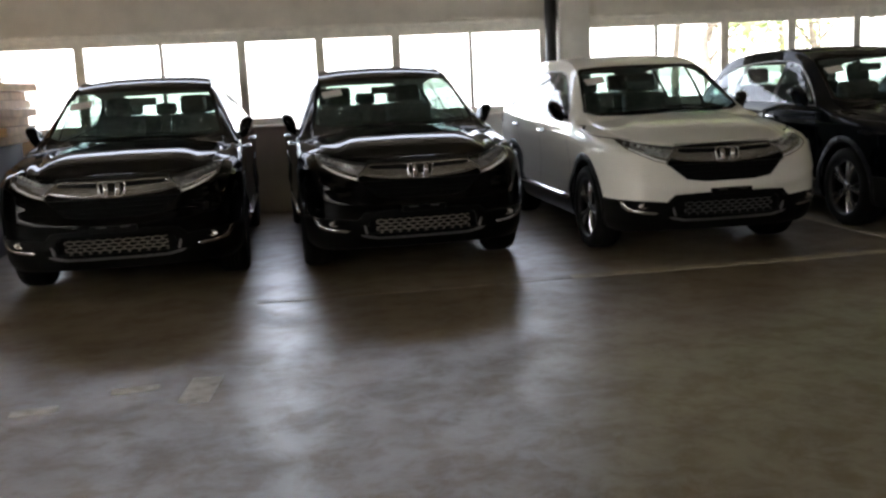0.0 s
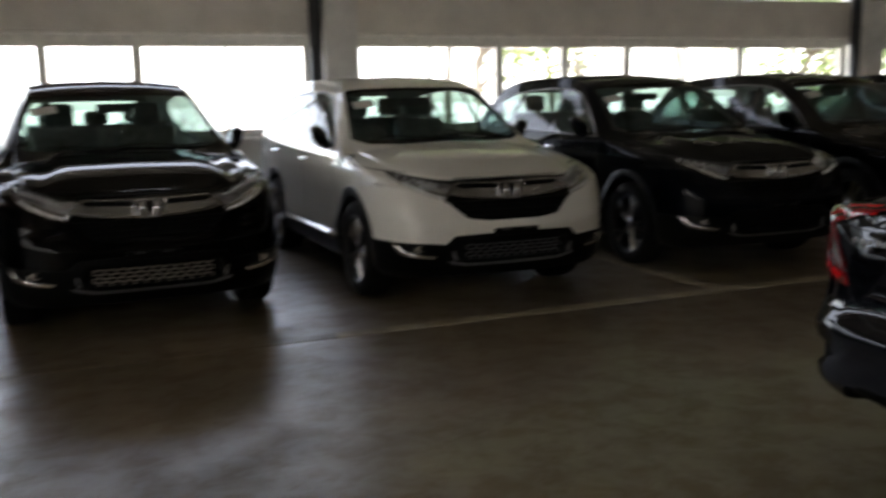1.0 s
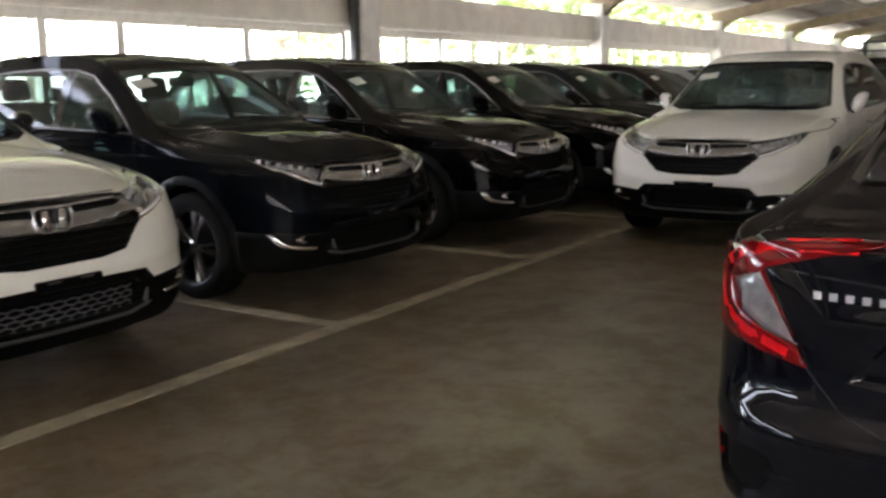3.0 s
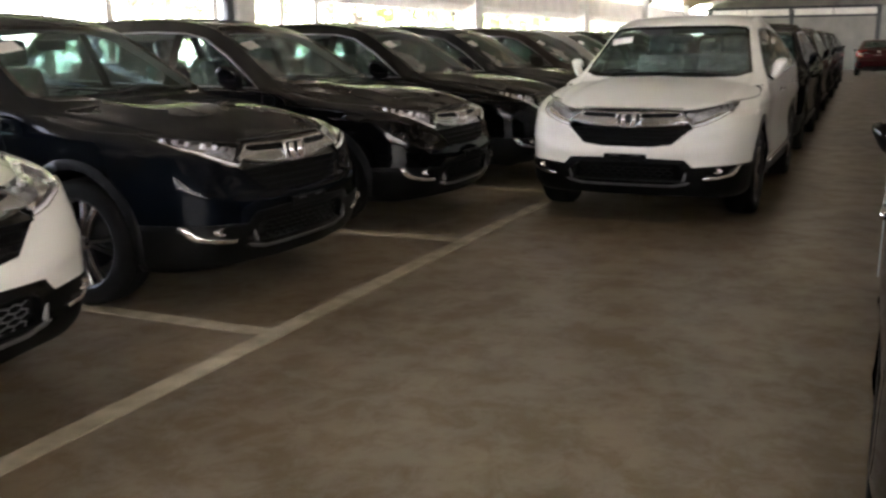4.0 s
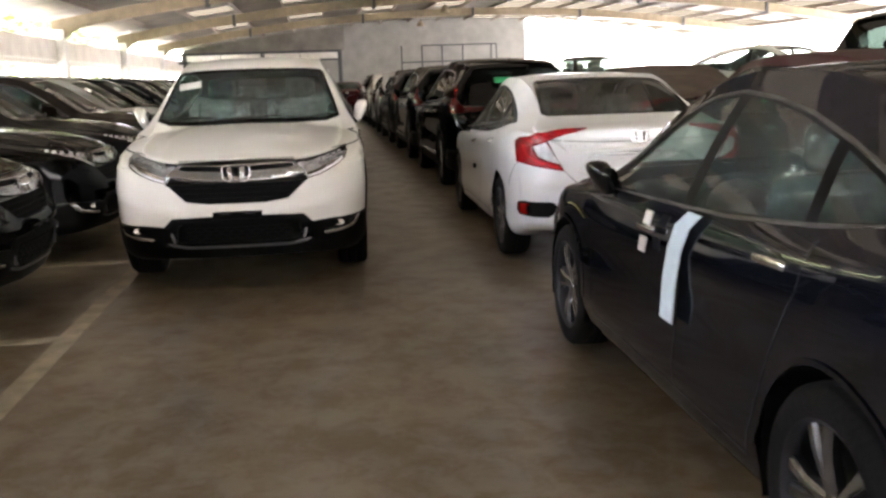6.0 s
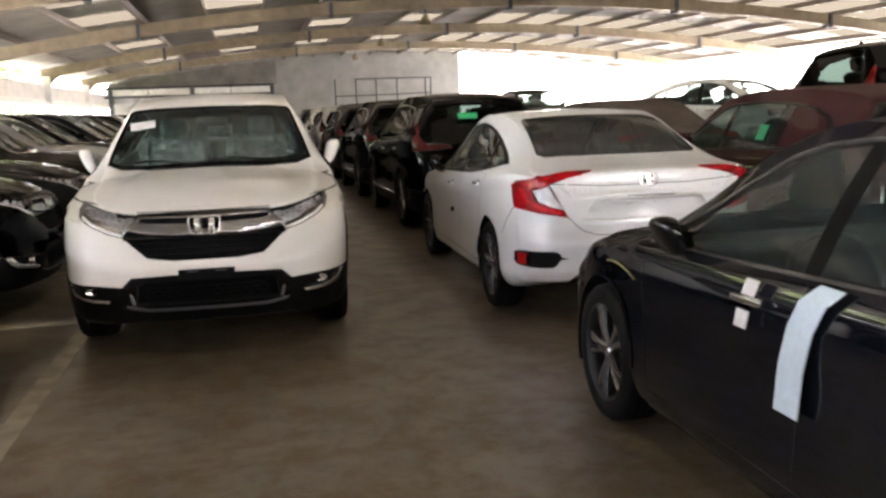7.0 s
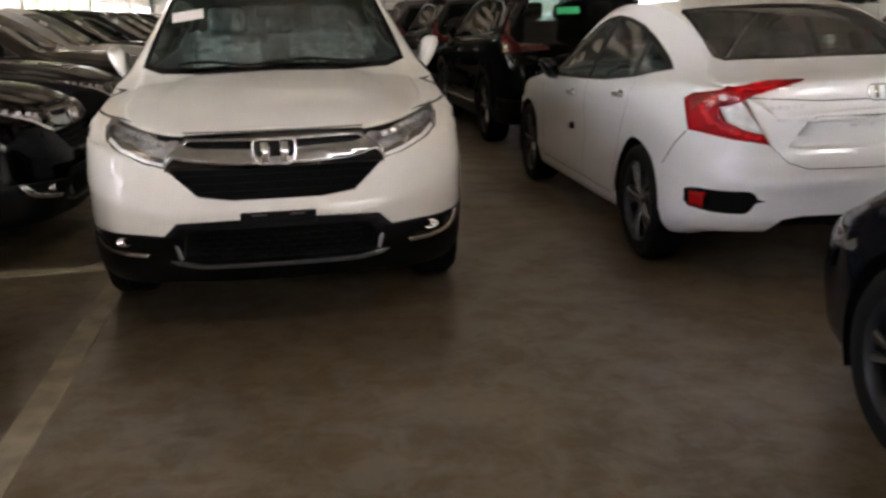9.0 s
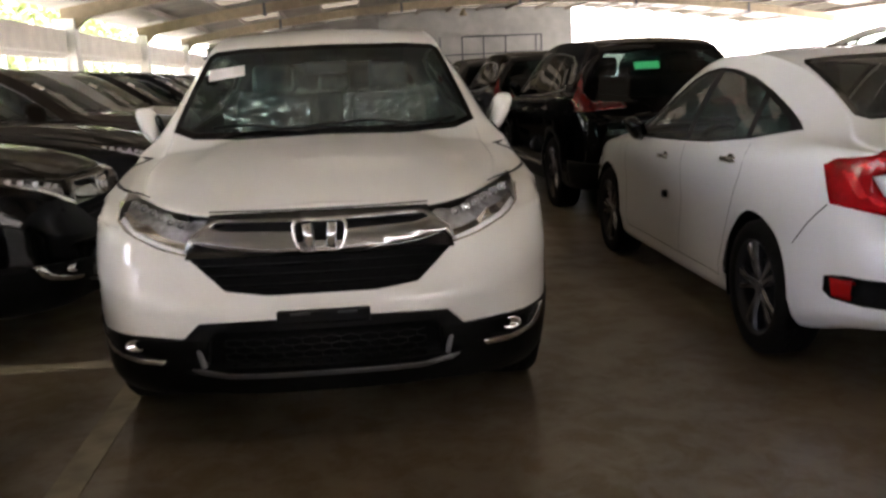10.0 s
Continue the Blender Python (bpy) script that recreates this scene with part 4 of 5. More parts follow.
    sh = Shell(2.31, -2.31, top, belt, half, rail, bottom, nlean, tlean, 0.035, sculpt=sedan_form)
    rear = lambda c: c.x < -1.55
    for wx in (1.39, -1.33):
        sh.cut("well", circle(wx, R + 0.008, 0.367), "y", lambda c: abs(c.y) > 0.6)
    lamp = [(0.38, 1.058), (0.55, 1.056), (0.70, 1.040), (0.86, 0.990), (0.96, 0.965), (0.96, 0.84), (0.83, 0.818), (0.71, 0.788), (0.555, 0.762), (0.575, 0.80), (0.625, 0.885), (0.675, 0.978), (0.54, 1.022)]
    clear = [(0.582, 0.812), (0.63, 0.892), (0.678, 0.972), (0.765, 0.940), (0.735, 0.868), (0.66, 0.832)]
    for q in (lamp, mirrored(lamp)):
        sh.cut("tail_lamp", q, "x", rear)
    for q in (clear, mirrored(clear)):
        sh.cut("lamp_clear", q, "x", rear)
    sh.cut("", [(-1.4, 0.60), (-1.4, 1.12), (-2.10, 1.12), (-2.07, 1.04), (-1.925, 0.972), (-1.98, 0.83), (-2.07, 0.60)], "y", lambda c: abs(c.y) > 0.5, (sh.panel("tail_lamp"),))
    vent = [(0.570, 0.493), (0.622, 0.484), (0.645, 0.450), (0.672, 0.432), (0.80, 0.424), (0.838, 0.428), (0.848, 0.452), (0.846, 0.514), (0.825, 0.536), (0.66, 0.545), (0.628, 0.530), (0.612, 0.503)]
    for q in (vent, mirrored(vent)):
        sh.cut("bumper_vent", q, "x", rear)
    ref = [(0.806, 0.434), (0.836, 0.436), (0.838, 0.512), (0.806, 0.520)]
    for q in (ref, mirrored(ref)):
        sh.cut("reflector", q, "x", rear)
    sh.cut("diffuser", [(-0.57, 0.1), (0.57, 0.1), (0.55, 0.345), (0.50, 0.402), (0.40, 0.418), (-0.40, 0.418), (-0.50, 0.402), (-0.55, 0.345)], "x", rear)
    recess = [(-0.47, 0.745), (-0.37, 0.872), (-0.33, 0.886), (0.33, 0.886), (0.37, 0.872), (0.47, 0.745), (0.3, 0.735), (-0.3, 0.735)]
    sh.cut("plate_recess", recess, "x", rear)
    # glass
    raised = lambda q: [(a, b + 0.115 * max(0.0, b - 0.97)) for a, b in q]
    ws = raised([(-0.66, 0.985), (0.66, 0.985), (0.672, 1.005), (0.565, 1.31), (0.53, 1.338), (0, 1.352), (-0.53, 1.338), (-0.565, 1.31), (-0.672, 1.005)])
    fw = lambda c: 0.0 < c.x < 1.25 and c.z > 0.93
    sh.cut("windshield_frit", ws, "x", fw)
    sh.cut("windshield", inset(ws, 0.03), "x", fw)
    rg = [(-0.99, -0.50), (-0.99, 0.50), (-1.06, 0.535), (-1.45, 0.575), (-1.68, 0.60), (-1.735, 0.56), (-1.765, 0.3), (-1.775, 0.0), (-1.765, -0.3), (-1.735, -0.56), (-1.68, -0.60), (-1.45, -0.575), (-1.06, -0.535)]
    rw = lambda c: c.x < -0.8 and c.z > 1.0
    sh.cut("rear_frit", rg, "z", rw)
    sh.cut("rear_glass", inset(rg, 0.03), "z", rw)
    cab = lambda c: abs(c.y) > 0.42 and c.z > 0.85
    dlo_out = [(0.92, 0.925), (0, 0.952), (-0.6, 0.978), (-1.15, 1.030), (-1.57, 1.092), (-1.49, 1.122), (-1.31, 1.178), (-1.07, 1.250), (-0.80, 1.318), (-0.53, 1.358), (-0.28, 1.374), (-0.03, 1.352), (0.17, 1.302), (0.36, 1.212), (0.58, 1.092)]
    sh.cut("window_trim", dlo_out, "y", cab)
    sh.cut("pillar", inset(dlo_out, 0.012), "y", cab)
    sh.cut("glass_front", [(0.76, 0.948), (-0.20, 0.972), (-0.25, 1.350), (-0.05, 1.330), (0.14, 1.284), (0.33, 1.196), (0.55, 1.078)], "y", cab)
    sh.cut("glass_rear", [(-0.29, 0.977), (-1.08, 1.036), (-1.00, 1.246), (-0.76, 1.304), (-0.52, 1.338), (-0.34, 1.350)], "y", cab)
    sh.cut("glass_quarter", [(-1.14, 1.044), (-1.47, 1.090), (-1.42, 1.116), (-1.26, 1.168), (-1.07, 1.224)], "y", cab)
    # nose
    head = [(0.46, 0.63), (0.60, 0.668), (0.76, 0.672), (0.835, 0.650), (0.845, 0.600), (0.79, 0.580), (0.70, 0.588), (0.52, 0.598)]
    for q in (head, mirrored(head)):
        sh.cut("headlight", q, "x", lambda c: c.x > 1.4)
    sh.cut("grille", [(-0.46, 0.625), (0.46, 0.625), (0.52, 0.575), (0.30, 0.535), (-0.30, 0.535), (-0.52, 0.575)], "x", lambda c: c.x > 1.6)
    sh.cut("lower_intake", [(-0.55, 0.42), (0.55, 0.42), (0.62, 0.24), (-0.62, 0.24)], "x", lambda c: c.x > 1.6)

    part("body", sh.take(""), body_mat, root)
    both, one = (1, -1), (0,)
    finish(root, sh, [
        ("tail_lamp", "tail_lamp", M_REDLAMP, both, 0.012, 0.025, "red C-shaped tail lamp"),
        ("lamp_clear", "lamp_clear_lens", M_CLEARLENS, both, 0.004, 0.012, "clear reversing lamp lens"),
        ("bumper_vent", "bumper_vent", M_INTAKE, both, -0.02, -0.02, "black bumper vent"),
        ("reflector", "bumper_reflector", M_REDREF, both, 0.002, 0.02, "red bumper reflector"),
        ("diffuser", "rear_diffuser", M_PLASTIC, one, -0.03, -0.03, "black lower rear diffuser"),
        ("plate_recess", "plate_recess", body_mat, one, -0.009, -0.009, ""),
        ("windshield_frit", "windshield_seal", M_GLOSSBLACK, one, 0.001, 0.0, ""),
        ("windshield", "windshield", M_GLASS, one, 0.0, 0.0, ""),
        ("rear_frit", "rear_window_seal", M_GLOSSBLACK, one, 0.001, 0.0, ""),
        ("rear_glass", "rear_window", M_REARGLASS, one, 0.0, 0.0, "dusty tinted rear window"),
        ("window_trim", "window_trim", M_PLASTIC, both, 0.003, 0.008, ""),
        ("pillar", "door_pillar", M_PLASTIC, both, -0.002, 0.0, ""),
        ("glass_front", "front_door_window", M_GLASS, both, -0.004, 0.0, ""),
        ("glass_rear", "rear_door_window", M_GLASS, both, -0.004, 0.0, ""),
        ("glass_quarter", "quarter_window", M_GLASS, both, -0.004, 0.0, ""),
        ("headlight", "headlight", M_SEDANLAMP, both, 0.004, 0.01, "clear grey headlight wrapping round the corner"),
        ("grille", "grille", M_GLOSSBLACK, one, -0.01, -0.01, ""),
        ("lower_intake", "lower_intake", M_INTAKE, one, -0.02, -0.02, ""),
    ])
    liner = sh.take("", 0, -0.025)
    bmesh.ops.delete(liner, geom=[f for f in liner.faces if f.calc_center_median().z < 0.86 or f.calc_center_median().x > 0.95 or f.calc_center_median().x < -1.85], context="FACES")
    part("roof_lining", liner, M_HEADLINER, root)
    PAINTED.add("plate_recess")
    for s in both:
        mirror(root, 0.60, s * 0.985, 0.99, s, 0.15, "mirror_cap")
        for x, z in ((0.03, 0.853), (-1.03, 0.922)):
            handle(root, sh, x, z, s, M_CHROME)
        for x in (1.40, -1.32):
            wheel_parts(root, x, s * 0.885 - s * 0.1075, R, 0.215, 5, M_RIM, "five twin-spoke alloy rim with dark pockets")
            wheel_well(root, x - 0.01, s * 0.88, R + 0.008, 0.367, 0.34)
        for path in ([(0.90, 0.92), (0.93, 0.70), (0.86, 0.30)], [(-0.25, 0.95), (-0.24, 0.30)], [(-1.20, 1.01), (-1.16, 0.86), (-0.98, 0.62), (-0.88, 0.30)], [(0.86, 0.30), (-0.88, 0.30)]):
            part("shut_line", sh.strip(path, "y", s, 0.005), M_SEAM, root)
        part("shut_line", sh.strip([(s * 0.68, 1.03), (s * 0.675, 0.985), (s * 0.56, 0.765), (s * 0.47, 0.675), (s * 0.38, 0.645), (0.0, 0.64)], "x", -1, 0.004), M_SEAM, root)
        part("shut_line", sh.strip([(-1.96, 0.815), (-1.82, 0.71), (-1.70, 0.61)], "y", s, 0.006), M_SEAM, root)
        part("bonnet_edge", sh.strip([(1.10, s * 0.66), (1.6, s * 0.66), (2.0, s * 0.60)], "z", 1, 0.007), M_SEAM, root)
        for bar in ([(0.46, 1.046), (0.62, 1.035), (0.74, 1.005), (0.81, 0.950), (0.785, 0.865), (0.71, 0.822), (0.60, 0.790)],):
            part("light_bar", sh.strip([(s * a, b) for a, b in bar], "x", -1, 0.022, 0.0135), M_REDBRIGHT, root)
        for wx in (1.39, -1.33):
            lip = [(wx + 0.376 * math.cos(a), R + 0.008 + 0.376 * math.sin(a)) for a in [0.05 + (math.pi - 0.1) * i / 20 for i in range(21)]]
            part("arch_lip", sh.strip(lip, "y", s, 0.018, 0.006), body_mat, root)
    PAINTED.add("arch_lip")
    # Dark strip paints the shaded crease across the boot lid; no joint here.
    part("shut_line", sh.strip([(0.66, 0.985), (0.3, 0.962), (-0.3, 0.962), (-0.66, 0.985)], "x", -1, 0.005), M_SEAM, root)
    # Dark strip paints the shade under the plate recess's top edge.
    part("recess_shadow_gap", sh.strip([(0.33, 0.887), (-0.33, 0.887)], "x", -1, 0.009, 0.001), M_PLASTIC, root)
    badge(root, sh.at("x", -1, 0, 0.985)[0].x - 0.012, 0.99, -1, 10, 0.062)
    # plate screws and lettering bars
    for y in (-0.13, -0.04, 0.05, 0.14):
        loc, _ = sh.at("x", -1, y, 0.84)
        part("plate_clip", box_bm(loc.x - 0.002, loc.x + 0.02, y - 0.014, y + 0.014, 0.835, 0.85, 0.003), M_ALLOY, root)
    for y0, cnt in ((0.545, 5), (-0.47, 2)):
        for k in range(cnt):
            y = y0 - 0.036 * k
            loc, _ = sh.at("x", -1, y, 0.935)
            part("badge_bar", box_bm(loc.x - 0.005, loc.x + 0.01, y - 0.009, y + 0.009, 0.926, 0.944, 0.002), M_ALLOY, root)
    interior(root, 0.75, 0.93, 0.36, -0.05, -0.88, 0.66, M_SEATPLASTIC, 0.93, 0.72)
    for y in (-0.36, 0.36):
        crumple(root, -1.16, y, 0.72, 0.60, 0.42, 16, 13 + y)
        crumple(root, -0.30, y, 0.72, 0.52, 0.46, 16, 17 + y)
    part("rear_view_mirror", box_bm(0.18, 0.21, -0.11, 0.11, 1.21, 1.27, 0.012), M_DASH, root, "", True)
    sh.bm.free()
    root.matrix_world = at
    return root


def repaint(root, mat, mesh_mat=None):
    """Gives one car its own paint; the shape stays shared."""
    for o in root.children_recursive:
        if mesh_mat and o.name.split(".")[0] == "intake_mesh":
            o.material_slots[0].link = "OBJECT"
            o.material_slots[0].material = mesh_mat
        if o.name.split(".")[0] in PAINTED:
            o.material_slots[0].link = "OBJECT"
            o.material_slots[0].material = mat
    return root


suv = build_suv(pose(10.89, 5.74, 0, 0, 0, 179.1), M_WHITE, M_PLASTIC)
tagged(repaint(suv, M_WHITE), "pearl white crossover with chrome grille bar parked in the aisle", "car", "parked crossovers")
sedan = build_sedan(pose(10.74, 2.83, 0, 0, 0, -1.4), M_COOLWHITE)
tagged(repaint(sedan, M_COOLWHITE), "dusty white saloon with red tail lamps parked nose away", "car", "parked saloons")


def suv_at(x, y, heading, mat, label, scale=1.0, z=0.0, mesh_mat=None):
    c = copy_thing(suv, pose(x, y, z, 0, 0, heading) @ Matrix.Scale(scale, 4))
    repaint(c, mat, mesh_mat)
    return tagged(c, label, "car", "parked crossovers")


def sedan_at(x, y, heading, mat, label, z=0.0, scale=1.0):
    c = copy_thing(sedan, pose(x, y, z, 0, 0, heading) @ Matrix.Scale(scale, 4))
    repaint(c, mat)
    return tagged(c, label, "car", "parked saloons")

# ---- the hall ----
X0, X1, YN, YS = -9.0, 54.0, 12.0, -16.0
BAY, COL0 = 8.3, 3.54
COLS = [COL0 + BAY * k for k in range(-1, 6)]
ARCH_Y, ARCH_Z, ARCH_K = -2.0, 4.30, 0.0066


def arch(y):
    return ARCH_Z - ARCH_K * (y - ARCH_Y) ** 2


def arch_strip(y0, y1, steps, lo, hi, x0, x1):
    """A curved slab between two heights above the arch line."""
    bm = bmesh.new()
    rings = []
    for i in range(steps + 1):
        y = y0 + (y1 - y0) * i / steps
        z = arch(y)
        rings.append([bm.verts.new(p) for p in ((x0, y, z + lo), (x1, y, z + lo), (x1, y, z + hi), (x0, y, z + hi))])
    for a, b in zip(rings, rings[1:]):
        for k in range(4):
            bm.faces.new((a[k], a[(k + 1) % 4], b[(k + 1) % 4], b[k]))
    bm.faces.new(rings[0])
    bm.faces.new(rings[-1][::-1])
    bmesh.ops.recalc_face_normals(bm, faces=bm.faces)
    return bm


M_FLOOR = material("floor_concrete", (0.20, 0.18, 0.155), 0.5)
M_WALL = material("cream_plaster", (0.76, 0.715, 0.625), 0.85, noise_scale=2.0, noise_amount=0.22, bump=0.25, bump_scale=30)
M_COLUMN = material("painted_concrete_column", (0.76, 0.74, 0.68), 0.8, noise_scale=3.0, noise_amount=0.25, bump=0.2)
M_FRAME = material("window_frame_paint", (0.84, 0.80, 0.71), 0.6, noise_scale=9, noise_amount=0.2)
M_PIPE = material("dark_drain_pipe", (0.035, 0.037, 0.04), 0.5, noise_scale=10, noise_amount=0.4)
M_BEAM = material("tan_arched_beam", (0.24, 0.19, 0.12), 0.75, noise_scale=4, noise_amount=0.3, bump=0.15)
M_PURLIN = material("purlin_paint", (0.17, 0.135, 0.10), 0.7, noise_scale=6, noise_amount=0.3)
M_ROOF = material("roof_sheet_underside", (0.20, 0.175, 0.13), 0.75, noise_scale=0.9, noise_amount=0.45)
M_END = material("grey_end_wall", (0.25, 0.245, 0.22), 0.85, noise_scale=1.5, noise_amount=0.25, bump=0.1)
# Kept dark so that the unseen walls return little fill light.
M_BACKWALL = material("dark_backing_plaster", (0.20, 0.185, 0.16), 0.9, noise_scale=1.5, noise_amount=0.4)
M_LINE = material("worn_line_paint", (0.54, 0.48, 0.36), 0.6, noise_scale=6.0, color2=(0.30, 0.26, 0.19), detail=12)
M_FAINTLINE = material("worn_off_line_paint", (0.30, 0.26, 0.19), 0.38, noise_scale=6.0, color2=(0.13, 0.10, 0.065), detail=12)
M_PATCH = material("white_paint_remnant", (0.82, 0.81, 0.78), 0.6, noise_scale=14.0, color2=(0.45, 0.43, 0.38), detail=10)
M_GROUND = material("outside_ground", (0.52, 0.51, 0.48), 0.9, noise_scale=0.8, noise_amount=0.4)
M_WOOD = material("stacked_boards", (0.60, 0.33, 0.13), 0.7, noise_scale=7, noise_amount=0.4)
M_DARKFRAME = material("dark_steel_frame", (0.03, 0.032, 0.035), 0.6)
M_LEAF = material("green_leaves", (0.11, 0.165, 0.05), 0.6, noise_scale=1.2, color2=(0.21, 0.235, 0.08))
M_BARK = material("bark", (0.24, 0.20, 0.15), 0.9, noise_scale=8, noise_amount=0.5)


def structure(name, bm, mat, label="", category=""):
    return tagged(mesh_object(name, bm, mat), label, category, kind="structure")


# skylight sheets let the daylight through
M_SKYLIGHT = bpy.data.materials.new("translucent_roof_sheet")
M_SKYLIGHT.use_nodes = True
nt = M_SKYLIGHT.node_tree
nt.nodes.remove(nt.nodes["Principled BSDF"])
tl, tp, mxs = nt.nodes.new("ShaderNodeBsdfTranslucent"), nt.nodes.new("ShaderNodeBsdfTransparent"), nt.nodes.new("ShaderNodeMixShader")
tl.inputs["Color"].default_value, tp.inputs["Color"].default_value = (0.0095, 0.0084, 0.0061, 1), (0.6, 0.56, 0.45, 1)
mxs.inputs["Fac"].default_value = 0.0
nt.links.new(tl.outputs["BSDF"], mxs.inputs[1])
nt.links.new(tp.outputs["BSDF"], mxs.inputs[2])
nt.links.new(mxs.outputs["Shader"], nt.nodes["Material Output"].inputs["Surface"])

# floor nodes: cloudy colour, worn glossy patches, gentle unevenness
nt = M_FLOOR.node_tree
fb = nt.nodes["Principled BSDF"]
ftc = nt.nodes.new("ShaderNodeTexCoord")
tone, wear, wave, spots = (nt.nodes.new("ShaderNodeTexNoise") for _ in range(4))
for nd, sc, de, ro in ((tone, 0.8, 6.0, 0.55), (wear, 2.6, 7.0, 0.62), (wave, 4.0, 3.0, 0.4), (spots, 5.0, 12.0, 0.72)):
    nd.inputs["Scale"].default_value, nd.inputs["Detail"].default_value, nd.inputs["Roughness"].default_value = sc, de, ro
    nt.links.new(ftc.outputs["Object"], nd.inputs["Vector"])
ramp = nt.nodes.new("ShaderNodeValToRGB")
ramp.color_ramp.elements[0].position, ramp.color_ramp.elements[1].position = 0.36, 0.64
ramp.color_ramp.interpolation = "B_SPLINE"
ramp.color_ramp.elements[0].color, ramp.color_ramp.elements[1].color = (0.122, 0.091, 0.055, 1), (0.236, 0.178, 0.110, 1)
addn = nt.nodes.new("ShaderNodeMix")
addn.inputs["Factor"].default_value = 0.28
nt.links.new(tone.outputs["Fac"], addn.inputs["A"])
nt.links.new(spots.outputs["Fac"], addn.inputs["B"])
nt.links.new(addn.outputs["Result"], ramp.inputs["Fac"])
nt.links.new(ramp.outputs["Color"], fb.inputs["Base Color"])
frr = nt.nodes.new("ShaderNodeMapRange")
frr.inputs["From Min"].default_value, frr.inputs["From Max"].default_value = 0.34, 0.66
frr.interpolation_type = "SMOOTHSTEP"
frr.inputs["To Min"].default_value, frr.inputs["To Max"].default_value = 0.29, 0.43
spots.inputs["Distortion"].default_value = 0.5
nt.links.new(wear.outputs["Fac"], frr.inputs["Value"])
nt.links.new(frr.outputs["Result"], fb.inputs["Roughness"])
fbm = nt.nodes.new("ShaderNodeBump")
fbm.inputs["Strength"].default_value, fbm.inputs["Distance"].default_value = 0.12, 0.009
nt.links.new(wave.outputs["Fac"], fbm.inputs["Height"])
grit = nt.nodes.new("ShaderNodeTexNoise")
grit.inputs["Scale"].default_value, grit.inputs["Detail"].default_value, grit.inputs["Roughness"].default_value = 13.0, 8.0, 0.66
nt.links.new(ftc.outputs["Object"], grit.inputs["Vector"])
fbm2 = nt.nodes.new("ShaderNodeBump")
fbm2.inputs["Strength"].default_value, fbm2.inputs["Distance"].default_value = 0.5, 0.006
nt.links.new(grit.outputs["Fac"], fbm2.inputs["Height"])
nt.links.new(fbm.outputs["Normal"], fbm2.inputs["Normal"])
nt.links.new(fbm2.outputs["Normal"], fb.inputs["Normal"])

fb.inputs["IOR"].default_value = 1.95
fsp = nt.nodes.new("ShaderNodeMapRange")
fsp.inputs["From Min"].default_value, fsp.inputs["From Max"].default_value = 0.41, 0.59
fsp.interpolation_type = "SMOOTHSTEP"
fsp.inputs["To Min"].default_value, fsp.inputs["To Max"].default_value = 1.0, 0.26
fmx = nt.nodes.new("ShaderNodeMix")
fmx.inputs["Factor"].default_value = 0.68
nt.links.new(wear.outputs["Fac"], fmx.inputs["A"])
nt.links.new(spots.outputs["Fac"], fmx.inputs["B"])
nt.links.new(fmx.outputs["Result"], fsp.inputs["Value"])
nt.links.new(fsp.outputs["Result"], fb.inputs["Specular IOR Level"])
structure("floor", box_bm(X0, X1, YS, YN, -0.15, 0.0), M_FLOOR, "worn glossy brown-grey concrete floor", "floor")
bm = bmesh.new()
bmesh.ops.create_grid(bm, x_segments=2, y_segments=2, size=600)
bmesh.ops.translate(bm, verts=bm.verts, vec=(20, 0, -0.16))
structure("ground", bm, M_GROUND, "pale bare ground outside the hall", "ground")

# painted lines
LINE_Y = 6.72
bm = box_bm(2.0, 40.0, LINE_Y - 0.06, LINE_Y + 0.06, 0.0, 0.004)
structure("bay_line_front", bm, M_LINE, "worn cream painted line along the bays", "floor marking")
structure("bay_line_worn", box_bm(-0.35, 1.998, LINE_Y - 0.055, LINE_Y + 0.055, 0.0, 0.003), M_FAINTLINE, "nearly worn-off cream line along the bays", "floor marking")
for k in range(1, 14):
    x = 2.55 + 2.49 * k
    structure("bay_line", box_bm(x - 0.055, x + 0.055, LINE_Y + 0.06, YN - 0.3, 0.0, 0.0038), M_LINE, "worn cream painted line between two bays", "floor marking")
for x, y, a, w, l in ((-1.36, 4.64, 10, 0.10, 0.22), (-0.91, 4.85, 4, 0.10, 0.24), (-0.57, 4.75, -6, 0.16, 0.42)):
    b = box_bm(-w / 2 if l > 0.3 else -l / 2, w / 2 if l > 0.3 else l / 2, -l / 2 if l > 0.3 else -w / 2, l / 2 if l > 0.3 else w / 2, 0, 0.003)
    bmesh.ops.transform(b, matrix=pose(x, y, 0, 0, 0, a), verts=b.verts)
    structure("paint_patch", b, M_PATCH, "remnant of white floor paint", "floor marking")

# north wall with two rows of windows
SILL, HEAD, BEAM0, BEAM1 = 1.10, 2.18, 2.29, 2.80
TH = 0.22
structure("wall_north", box_bm(X0, X1, YN, YN + TH, 0, SILL - 0.04), M_WALL, "cream plaster wall below the windows", "wall")
structure("window_sill", box_bm(X0, X1, YN - 0.06, YN + TH + 0.03, SILL - 0.04, SILL, 0.01), M_FRAME, "painted window sill ledge", "sill")
structure("lintel_beam", box_bm(X0, X1, YN - 0.02, YN + TH, BEAM0, BEAM1, 0.012), M_WALL, "cream plaster band between the window rows", "wall")
structure("window_head", box_bm(X0, X1, YN + 0.0, YN + TH - 0.02, HEAD, BEAM0 - 0.045), M_FRAME, "painted window head strip", "trim")
structure("window_ledge", box_bm(X0, X1, YN - 0.075, YN + TH - 0.03, BEAM0 - 0.045, BEAM0, 0.008), M_FRAME, "narrow painted ledge above the windows", "trim")
